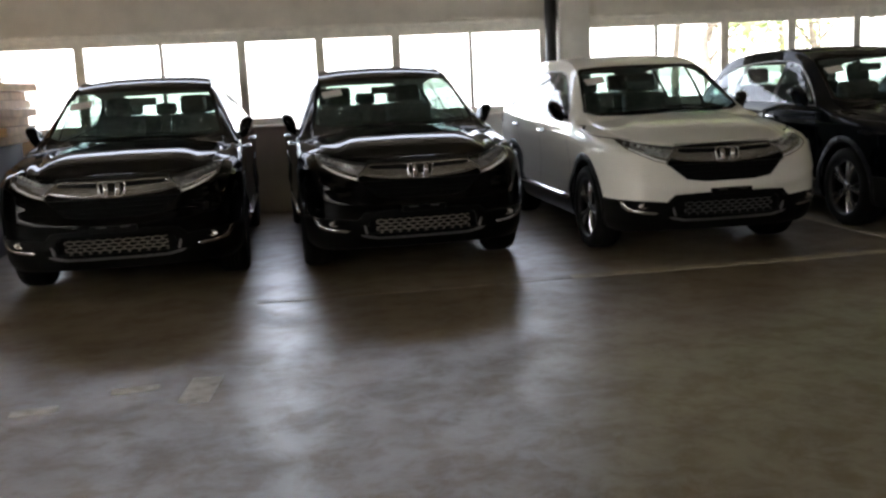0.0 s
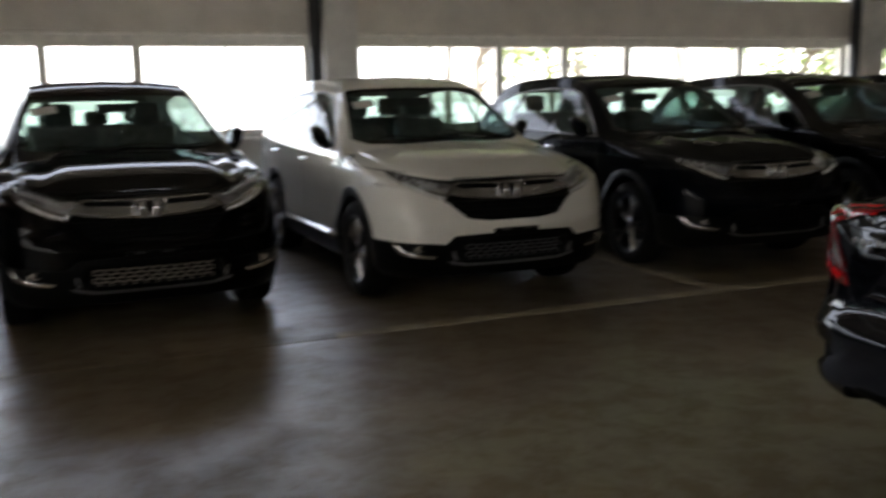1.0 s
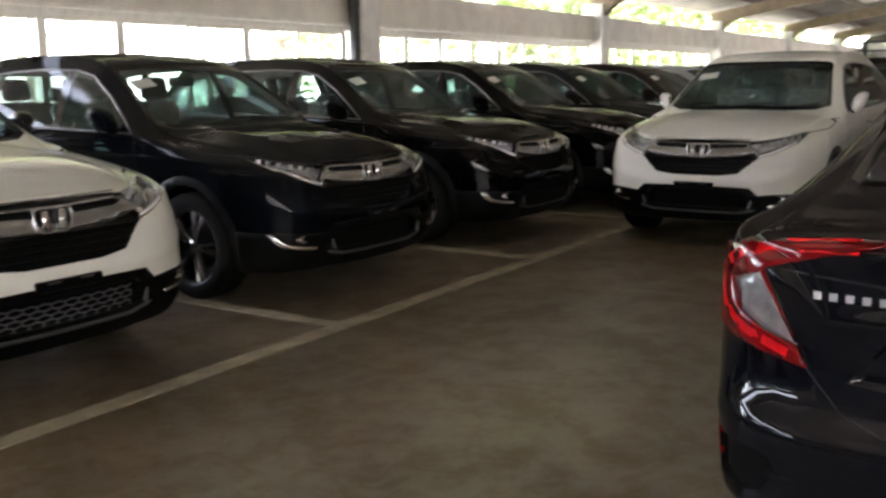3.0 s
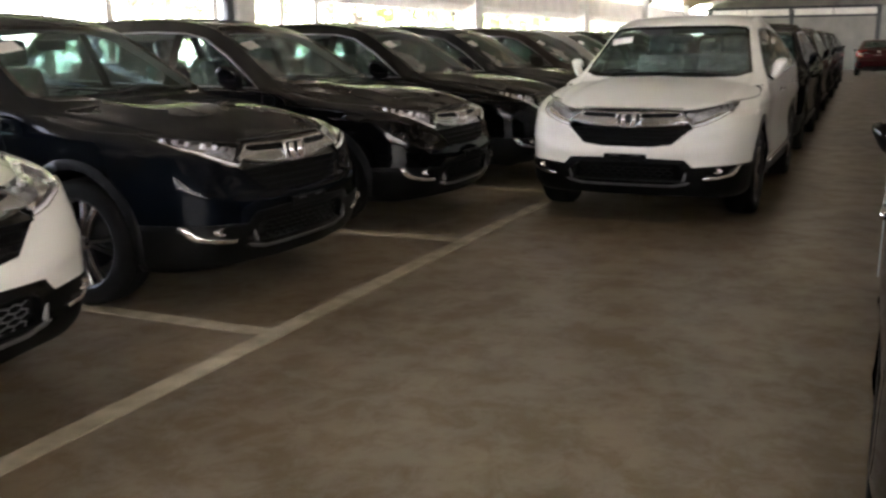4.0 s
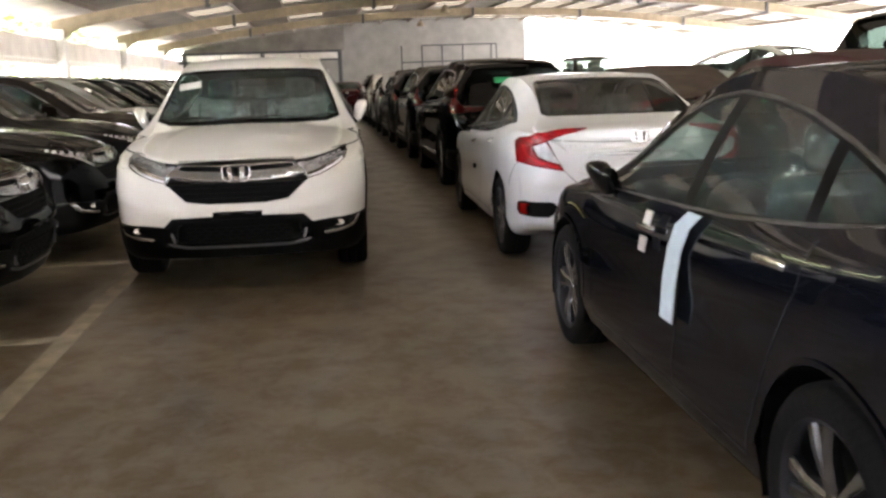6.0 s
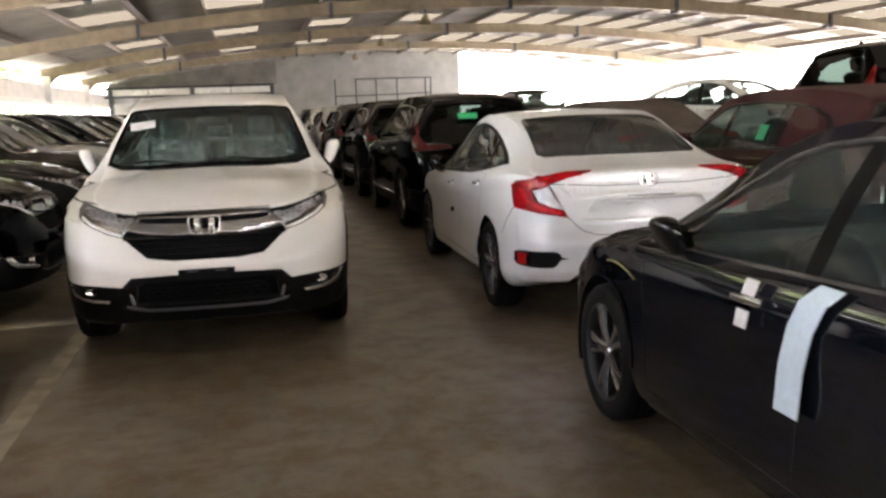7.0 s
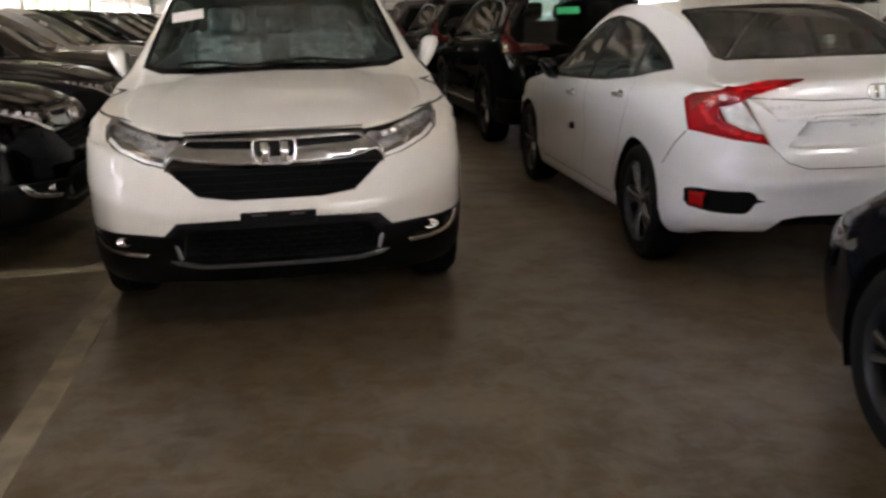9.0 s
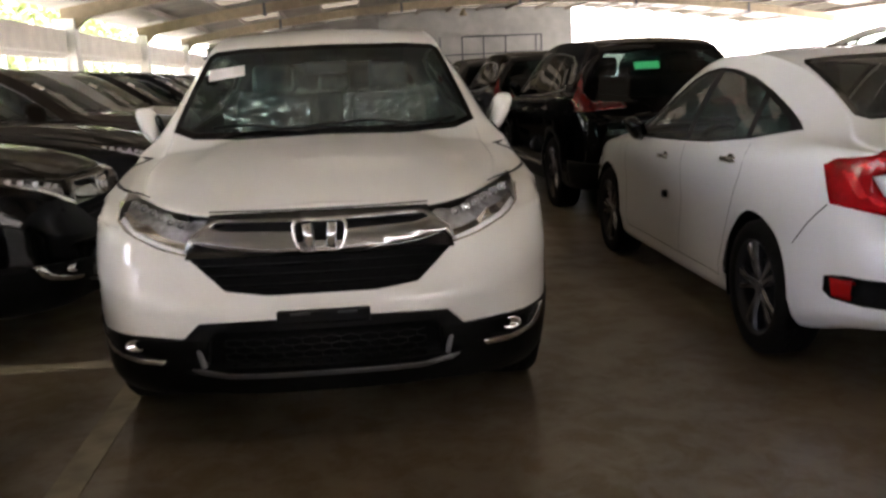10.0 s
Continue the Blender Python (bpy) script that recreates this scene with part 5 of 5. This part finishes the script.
for i, cx in enumerate(COLS):
    structure("column", box_bm(cx - 0.10, cx + 0.30, YN - 0.22, YN + TH + 0.04, 0, arch(YN) + 0.05, 0.015), M_COLUMN, "painted concrete wall column", "column")
    if i < 3:
        pp = tube([(cx - 0.20, YN - 0.14, 0.0), (cx - 0.20, YN - 0.14, 1.5), (cx - 0.20, YN - 0.14, arch(YN) - 0.1)], 0.075, 12)
        tagged(mesh_object("drain_pipe", pp, M_PIPE, smooth=True), "dark drain pipe running up beside the column", "pipe", "drain pipes")
    # mullions of this bay
    nxt = cx + BAY
    if nxt > X1 + 1:
        continue
    win = new("window_%d" % (i + 1))
    tagged(win, "long row of painted framed panes, bright with daylight", "window", kind="structure")
    a, b = cx + 0.30, nxt - 0.25
    k = 0
    while b - 0.965 * k > a - 0.3:
        x = max(a, b - 0.965 * k)
        wd = 0.024 if k in ((1, 5) if i % 2 == 0 else (1, 3, 7)) else 0.055
        if k:
            x_next = max(a, b - 0.965 * (k - 1))
            for z0, z1 in ((SILL + 0.06, SILL + 0.085), (HEAD - 0.055, HEAD - 0.03)):
                part("sash_rail", box_bm(x + wd, x_next - 0.03, YN + 0.05, YN + 0.10, z0, z1), M_FRAME, win)
        part("mullion", box_bm(x - wd, x + wd, YN + 0.03, YN + 0.12, SILL, HEAD, 0.006), M_FRAME, win)
        k += 1
    part("window_frame", box_bm(a, b, YN + 0.032, YN + 0.118, HEAD - 0.03, HEAD), M_FRAME, win)
    part("window_frame", box_bm(a, b, YN + 0.032, YN + 0.118, SILL, SILL + 0.06), M_FRAME, win)


# Unseen panels, added to keep this bay's daylight off the parked cars.
structure("wall_north_blind", box_bm(X0, -4.7, YN + 0.12, YN + TH - 0.01, SILL, HEAD), M_WALL, "added blind panel, unseen, shutting window light out of the last bay", "wall")
structure("wall_north_upper", box_bm(X0, -4.7, YN + 0.12, YN + TH - 0.01, BEAM1, arch(YN) + 0.4), M_WALL, "added blind panel, unseen, shutting light out above the band", "wall")

# arched beams, purlins and roof
for cx in COLS[1:]:
    bm = arch_strip(YS, YN + 0.1, 40, 0.0, 0.30, cx - 0.02, cx + 0.22)
    join_bm(bm, arch_strip(YS, YN + 0.1, 40, -0.02, 0.03, cx - 0.07, cx + 0.27))
    ob = tagged(mesh_object("arched_beam", bm, M_BEAM), "tan arched roof beam spanning the hall", "beam", "arched roof beams")
    for y in (-12, -7, -2, 3, 8):
        b = box_bm(cx - 0.09, cx + 0.29, y - 0.05, y + 0.05, arch(y) - 0.10, arch(y) + 0.31)
        part("splice_plate", b, M_DARKFRAME, ob)
    hb = bmesh.new()
    for x_ in (cx - 0.02, cx + 0.22):
        prof = [(YN - 0.2, arch(YN) - 0.22), (YN - 0.2, arch(YN) + 0.05), (YN - 0.8, arch(YN - 0.8) + 0.02), (YN - 0.42, arch(YN - 0.42) - 0.07)]
        hb.verts.ensure_lookup_table()
        for y_, z_ in prof:
            hb.verts.new((x_, y_, z_))
    hb.verts.ensure_lookup_table()
    n_ = len(hb.verts) // 2
    hb.faces.new([hb.verts[i] for i in range(n_)])
    hb.faces.new([hb.verts[i] for i in reversed(range(n_, 2 * n_))])
    for i in range(n_):
        j = (i + 1) % n_
        hb.faces.new((hb.verts[i], hb.verts[j], hb.verts[n_ + j], hb.verts[n_ + i]))
    bmesh.ops.recalc_face_normals(hb, faces=hb.faces)
    part("haunch", hb, M_BEAM, ob)
PY = [YS + 0.6 + 1.55 * k for k in range(18)]
for y in PY:
    z = arch(y) + 0.30
    structure("purlin", box_bm(X0, X1, y - 0.045, y + 0.045, z, z + 0.14), M_PURLIN, "roof purlin", "purlin")
sheets = bmesh.new()
lights = bmesh.new()
for bi in range(-2, 7):
    bx = COL0 + BAY * bi
    for pi_, (ya, yb) in enumerate(zip([YS - 0.6] + PY, PY + [YN + 0.5])):
        for k in range(4):
            xa, xb = max(X0, bx + BAY * k / 4), min(X1, bx + BAY * (k + 1) / 4)
            if xb <= xa:
                continue
            lit = bi >= -1 and 0 < pi_ < 18 and ((k in (1, 3) and pi_ % 2 == 0) or (pi_ < 9 and k != 2))
            tgt = lights if lit else sheets
            za, zb = arch(ya) + 0.45, arch(yb) + 0.45
            tgt.faces.new([tgt.verts.new(p) for p in ((xa, ya, za), (xb, ya, za), (xb, yb, zb), (xa, yb, zb))])
structure("ceiling", sheets, M_ROOF, "tan roof sheeting on purlins", "roof")
structure("skylight", lights, M_SKYLIGHT, "pale translucent roof sheets", "skylight")

# end walls
bm = bmesh.new()
ys = [12.2 + (-6.45 - 12.2) * i / 14 for i in range(15)]
lo = [(bm.verts.new((X1, y, 0)), bm.verts.new((X1 + 0.2, y, 0)), bm.verts.new((X1 + 0.2, y, arch(y) + 0.45)), bm.verts.new((X1, y, arch(y) + 0.45))) for y in ys]
for a, b in zip(lo, lo[1:]):
    for k in range(4):
        bm.faces.new((a[k], a[(k + 1) % 4], b[(k + 1) % 4], b[k]))
bm.faces.new(lo[0])
bm.faces.new(lo[-1][::-1])
bmesh.ops.recalc_face_normals(bm, faces=bm.faces)
structure("wall_east", bm, M_END, "pale grey end wall", "wall")
structure("wall_west", box_bm(X0 - 0.2, X0, 4.0, YN + TH, 1.7, 4.8, bm=box_bm(X0 - 0.2, X0, YS, YN + TH, 0, 1.7)), M_BACKWALL, "plain dark wall, unseen, closing the hall and cutting fill light", "wall")
# Unseen translucent sheet, added to light the car fronts that face west.
M_SHEETWALL = bpy.data.materials.new("unseen_daylight_sheet")
M_SHEETWALL.use_nodes = True
nt = M_SHEETWALL.node_tree
nt.nodes.remove(nt.nodes["Principled BSDF"])
tl = nt.nodes.new("ShaderNodeBsdfTranslucent")
tl.inputs["Color"].default_value = (0.80, 0.765, 0.68, 1)
nt.links.new(tl.outputs["BSDF"], nt.nodes["Material Output"].inputs["Surface"])
bm = bmesh.new()
bm.faces.new([bm.verts.new(p) for p in ((X0 - 0.1, YS, 1.7), (X0 - 0.1, 4.0, 1.7), (X0 - 0.1, 4.0, 4.8), (X0 - 0.1, YS, 4.8))])
structure("wall_west_sheeting", bm, M_SHEETWALL, "added translucent sheet, unseen, letting western daylight onto the cars", "wall")
# Wall out of view, added to shut off light from the south.
structure("wall_south_low", box_bm(X0, 27.0, YS - 0.2, YS, 0, 3.6), M_BACKWALL, "plain dark wall, unseen, keeping southern light off the cars", "wall")
for cx in COLS[1:]:
    structure("column_south", box_bm(cx - 0.1, cx + 0.3, YS - 0.2, YS + 0.2, 0, arch(YS) + 0.02), M_COLUMN, "painted concrete column of the open side", "column")
structure("terrace", box_bm(12.9, X1 - 0.3, YS + 0.3, -1.25, -0.05, 0.45, 0.03), M_GROUND, "raised concrete terrace", "terrace")
# dark steel frame and racks at the end wall
rk = new("steel_mezzanine")
tagged(rk, "dark steel mezzanine frame in the far corner", "frame")
for y in (4.0, 7.8, 11.6):
    part("post", box_bm(50.0, 50.2, y - 0.1, y + 0.1, 0, 2.95), M_DARKFRAME, rk)
part("top_rail", box_bm(49.98, 50.22, 3.9, 11.9, 2.96, 3.08), M_DARKFRAME, rk)
part("rail", box_bm(49.98, 50.22, 3.9, 11.9, 2.56, 2.66), M_DARKFRAME, rk)
for k in range(4):
    y = 4.05 + 1.95 * k
    part("infill_panel", box_bm(50.08, 50.12, y, y + 1.9, 2.662, 2.958), M_COLUMN, rk, "pale sheet infill panel")
# Added dark sheet stands in for the dark opening above the rail.
loft = bmesh.new()
rows_l = []
for i in range(9):
    y = 3.7 + 8.2 * i / 8
    rows_l.append([loft.verts.new(p) for p in ((51.6, y, 3.09), (51.8, y, 3.09), (51.8, y, max(3.12, arch(y) + 0.2)), (51.6, y, max(3.12, arch(y) + 0.2)))])
for r0, r1 in zip(rows_l, rows_l[1:]):
    for k in range(4):
        loft.faces.new((r0[k], r0[(k + 1) % 4], r1[(k + 1) % 4], r1[k]))
loft.faces.new(rows_l[0])
loft.faces.new(rows_l[-1][::-1])
bmesh.ops.recalc_face_normals(loft, faces=loft.faces)
part("back_panel", loft, M_BACKWALL, rk, "added dark sheet standing in for the dark opening behind the deck")
part("deck", box_bm(50.22, 51.8, 3.9, 11.9, 2.98, 3.08), M_DARKFRAME, rk)
rk2 = new("pipe_rack")
tagged(rk2, "thin steel rack standing before the end wall", "rack")
for y in (0.65, -0.45, -1.53, -2.65, -4.2, -4.48):
    part("post", tube([(52.5, y, 0), (52.5, y, 1.7), (52.5, y, 3.27)], 0.045, 6), M_DARKFRAME, rk2)
part("rail", tube([(52.5, -0.45, 3.25), (52.5, -2.4, 3.25), (52.5, -4.48, 3.25)], 0.04, 6), M_DARKFRAME, rk2)
part("rail", tube([(52.5, 0.65, 2.38), (52.5, -2.0, 2.40), (52.5, -4.48, 2.44)], 0.04, 6), M_DARKFRAME, rk2)

# hanging lamps under the ridge
for cx in COLS[2:]:
    lp = new("pendant_lamp")
    tagged(lp, "bell-shaped pendant lamp, unlit, hanging from a beam", "lamp", "pendant lamps")
    b = lathe([(0.04, 0.12), (0.10, 0.06), (0.19, -0.14), (0.185, -0.14), (0.09, 0.05)], 16, "Z")
    part("shade", b, M_BEAM, lp, "", True)
    part("stem", tube([(0, 0, 0.1), (0, 0, 0.18), (0, 0, 0.3)], 0.02, 6), M_DARKFRAME, lp)
    lp.location = (cx + 0.1, 0.4, arch(0.4) - 0.28)

# ---- parked cars ----
suv_at(-1.37, 9.48, -90, M_BLACK, "glossy black crossover with honeycomb intake, nose to the aisle", mesh_mat=M_DULLMESH)
suv_at(0.88, 9.51, -88, M_BLACK, "glossy black crossover with honeycomb intake, nose to the aisle", mesh_mat=M_DULLMESH)
row_white = suv_at(3.41, 9.28, -90, M_WHITE, "pearl white crossover parked with its tail to the windows", mesh_mat=M_MESH)
# This white car's mirror housings are painted black for their backlit, shaded look.
for o in row_white.children_recursive:
    if o.name.split(".")[0] == "mirror_housing":
        o.material_slots[0].link = "OBJECT"
        o.material_slots[0].material = M_GLOSSBLACK
suv_at(6.00, 9.40, -91.4, M_NAVY, "blue-black crossover parked with its tail to the windows")
suv_at(8.50, 9.42, -89.4, M_FILMBLACK, "black crossover under a film of dust, tail to the windows")
ROW = [M_ROWBLACK, M_GREY, M_BROWN, M_SILVER, M_ROWBLACK, M_NAVY, M_BROWN, M_ROWBLACK, M_GREY, M_WHITE, M_ROWBLACK, M_NAVY, M_BROWN, M_ROWBLACK]
for k, mt in enumerate(ROW):
    suv_at(11.05 + 2.5 * k, 9.40 + 0.08 * math.sin(k * 2.1), -90 + math.sin(k * 1.7), mt, {M_WHITE: "white", M_SILVER: "silver", M_ROWBLACK: "dusty black", M_NAVY: "blue-black", M_GREY: "dark grey", M_BROWN: "dark brown"}[mt] + " crossover in the long row by the windows")
for k, mt in enumerate([M_NAVY, M_BLACK, M_BLACK, M_GREY, M_BLACK]):
    suv_at(16.1 + 5.0 * k, 5.75 + 0.05 * k, 180, mt, "dark crossover standing behind the white one in the aisle")
suv_at(5.6, 0.1, 0, M_BLACK, "black crossover beside the dusty blue saloon")
B = sedan_at(5.34, 3.045, -1.2, M_DUSTY, "dusty dark blue saloon with pale tape on its doors")
for k, mt in enumerate([M_BLACK, M_BLACK, M_GREY, M_SILVER, M_WHITE, M_BLACK]):
    suv_at(15.95 + 4.72 * k, 2.64, 0, mt, "crossover seen from behind in the row of the white saloon")
suv_at(10.6, 0.45, 0, M_RED, "dusty dark red crossover with a green window sticker", 0.93)
dusty = sedan_at(15.5, 0.35, 0, M_DUSTBROWN, "brown saloon under a thick coat of dust", 0.0, 1.06)
for o in dusty.children_recursive:
    if o.name.split(".")[0] in ("rear_window", "windshield", "rear_window_seal"):
        o.material_slots[0].link = "OBJECT"
        o.material_slots[0].material = M_DUSTBROWN
railed = suv_at(14.0, -4.4, 268, M_BLACK, "black crossover with roof rails on the terrace", 1.04, 0.45)
for s_ in (1, -1):
    rail_pts = [(0.10, s_ * 0.60, 1.66), (0.0, s_ * 0.60, 1.715), (-0.6, s_ * 0.595, 1.755), (-1.2, s_ * 0.585, 1.745), (-1.6, s_ * 0.57, 1.695), (-1.68, s_ * 0.565, 1.65)]
    part("roof_rail", tube([tuple(v) for v in spline(rail_pts, 4)], 0.018, 6), M_ALLOY, railed, "bright roof rail", True)
for o in railed.children_recursive:
    if o.name.split(".")[0] in ("rear_window", "windshield", "front_door_window", "rear_door_window"):
        o.material_slots[0].link = "OBJECT"
        o.material_slots[0].material = M_BLACKGLASS if o.name.startswith(("rear_window", "windshield")) else M_PRIVACY
sedan_at(19.1, -3.7, 208, M_COOLWHITE, "white saloon on the raised terrace", 0.45)
suv_at(31.0, -3.4, 180, M_BLACK, "black crossover far down the terrace", 0.93, 0.45)
sedan_at(46.0, 3.9, 0, M_RED, "red saloon at the far end of the aisle")

part("door_spot", lathe([(0.001, 0.905), (0.022, 0.905), (0.024, 0.88)], 12), M_PLASTIC, sedan, "small black scuff on the door").location = (0.015, 0, 0.622)
# tape and labels on the dusty saloon
def patch_on(parent, name, pts, mat, label, thick=0.006):
    """A thin bent strip stuck to the flank; pts are (x, z, bulge) down its middle, with a width."""
    bm = bmesh.new()
    rows_ = []
    for x, z, y, w in pts:
        rows_.append([bm.verts.new((x - w / 2, y, z)), bm.verts.new((x + w / 2, y, z)), bm.verts.new((x + w / 2, y + thick, z)), bm.verts.new((x - w / 2, y + thick, z))])
    for a, b in zip(rows_, rows_[1:]):
        for k in range(4):
            bm.faces.new((a[k], a[(k + 1) % 4], b[(k + 1) % 4], b[k]))
    bm.faces.new(rows_[0])
    bm.faces.new(rows_[-1][::-1])
    bmesh.ops.recalc_face_normals(bm, faces=bm.faces)
    return part(name, bm, mat, parent, label)


patch_on(B, "door_tape", [(-0.405, 0.965, 0.868, 0.12), (-0.335, 0.91, 0.888, 0.13), (-0.285, 0.82, 0.897, 0.13), (-0.25, 0.70, 0.902, 0.13), (-0.23, 0.55, 0.904, 0.13)], M_TAPE, "pale blue foam strip taped to the door")
patch_on(B, "handle_tape", [(-0.01, 0.925, 0.890, 0.075), (0.01, 0.872, 0.900, 0.075)], M_PAPER, "white tape above the handle")
patch_on(B, "handle_tape", [(0.03, 0.82, 0.904, 0.075), (0.045, 0.76, 0.908, 0.075)], M_PAPER, "white tape below the handle")

bm = tube([(0.98, 0.892, 0.755), (1.06, 0.893, 0.780), (1.16, 0.893, 0.797), (1.24, 0.892, 0.797), (1.30, 0.890, 0.790)], 0.0045, 6)
part("fender_label", bm, M_YELLOW, B, "yellow strip on the front wing")

for o in B.children_recursive:
    old = {"lamp_clear_lens": M_GREYCLEAR, "tail_lamp": M_DEEPRED, "window_trim": M_DUSTYTRIM}.get(o.name.split(".")[0])
    if old:
        o.material_slots[0].link = "OBJECT"
        o.material_slots[0].material = old
for car in [o for o in scene.objects if o.name.startswith("suv_car") and o.location.x > 15 and abs(o.location.y - 2.64) < 0.1]:
    for o in car.children_recursive:
        if o.name.startswith(("rear_window", "rear_door_window", "quarter_window", "front_door_window")):
            o.material_slots[0].link = "OBJECT"
            o.material_slots[0].material = M_BLACKGLASS
# window stickers
ahead = [o for o in scene.objects if o.name.startswith("suv_car") and (o.location - Vector((15.95, 2.64, 0))).length < 0.1][0]
b = box_bm(-2.112, -2.106, 0.06, 0.30, 1.375, 1.45, 0.002)
bmesh.ops.transform(b, matrix=pose(-2.109, 0, 1.41) @ pose(0, 0, 0, 0, 26, 0) @ pose(2.109, 0, -1.41), verts=b.verts)
part("window_sticker", b, M_GREEN, ahead, "bright green window sticker")
red = [o for o in scene.objects if o.name.startswith("suv_car") and (o.location - Vector((10.6, 0.45, 0))).length < 0.1][0]
for o in red.children_recursive:
    swap = {"quarter_window": M_RED, "window_trim": M_GLOSSBLACK}.get(o.name.split(".")[0])
    if swap:
        o.material_slots[0].link = "OBJECT"
        o.material_slots[0].material = swap
b = box_bm(-0.86, -0.72, 0.838, 0.843, 1.23, 1.38, 0.002)
bmesh.ops.transform(b, matrix=pose(0, 0.84, 1.3) @ pose(0, 0, 0, 27, 0, 0) @ pose(0, -0.84, -1.3), verts=b.verts)
part("window_sticker", b, M_GREEN, red, "bright green window sticker")

# stacked boards beside the first car
st = new("board_stack")
tagged(st, "uneven stack of brown boards on dark crates", "boards")
part("crate", box_bm(-4.6, -2.95, 9.4, 10.9, 0, 1.10, 0.02), M_DARKFRAME, st)
for k in range(7):
    dx = 0.06 * math.sin(k * 2.3)
    b = box_bm(-4.5 + dx, -2.78 + dx, 9.5, 10.8, 0, 0.085, 0.008)
    bmesh.ops.transform(b, matrix=pose(-3.6, 10.1, 1.105 + 0.087 * k, 0, 0, 2.5 * math.sin(k * 1.9)) @ pose(3.6, -10.1, 0), verts=b.verts)
    part("board", b, M_WOOD, st)


# ---- outside ----
def tree(x, y, h, seed, leaf=1.0):
    rnd = random.Random(seed)
    root = new("tree")
    tagged(root, "leafy green tree beyond the windows", "tree", "trees outside")
    pts = [(rnd.uniform(-.1, .1) * i, rnd.uniform(-.1, .1) * i, h * 0.5 * i / 4) for i in range(5)]
    tr = tube(pts, lambda t: 0.13 - 0.07 * t, 8)
    tips = []
    for k in range(8):
        a = rnd.uniform(0, 6.28)
        z = h * rnd.uniform(0.22, 0.5)
        r = h * rnd.uniform(0.15, 0.38)
        e = Vector((r * math.cos(a), r * math.sin(a), z + h * rnd.uniform(0.1, 0.45)))
        join_bm(tr, tube([(0, 0, z), tuple(e * 0.5 + Vector((0, 0, z * 0.5))), tuple(e)], lambda t: 0.05 - 0.04 * t, 6))
        tips.append(e)
    part("trunk", tr, M_BARK, root, "", True)
    vs, fs = [], []
    for e in tips + [Vector((0, 0, h * 0.8)), Vector((0.5, 0.3, h * 0.65))]:
        for c in range(5):
            cc = e + Vector((rnd.gauss(0, 0.7), rnd.gauss(0, 0.7), rnd.gauss(0, 0.6)))
            for q in range(60):
                p = cc + Vector((rnd.gauss(0, 0.42), rnd.gauss(0, 0.42), rnd.gauss(0, 0.32)))
                u = Vector((rnd.gauss(0, 1), rnd.gauss(0, 1), rnd.gauss(0, 0.5))).normalized()
                w = u.cross(Vector((rnd.gauss(0, 1), rnd.gauss(0, 1), rnd.gauss(0, 1)))).normalized()
                s = rnd.uniform(0.07, 0.16) * leaf
                b = len(vs)
                vs += [p - u * s, p + w * s * 0.45, p + u * s, p - w * s * 0.45]
                fs.append((b, b + 1, b + 2, b + 3))
    me = bpy.data.meshes.new("crown")
    me.from_pydata(vs, [], fs)
    me.materials.append(M_LEAF)
    ob = new("crown", me)
    ob.parent = root
    root.location = (x, y, -0.15)
    return root


for k in range(12):
    tree(9.5 + 4.1 * k + math.sin(k * 3.1), 20.5 + 2.5 * math.sin(k * 1.9), 6.5 + 1.2 * math.sin(k * 2.7), 30 + k)
for k in range(9):
    tree(9.8 + 3.2 * k, 23.0 + 0.8 * math.sin(k * 2.3), 12.0 + 0.6 * math.sin(k * 1.3), 60 + k, 2.2)
for k in range(8):
    tree(28.0 + 3.6 * k + 0.8 * math.sin(k * 2.9), 17.0 + 0.7 * math.sin(k * 1.7), 5.2 + 0.7 * math.sin(k * 2.1), 90 + k, 1.4)
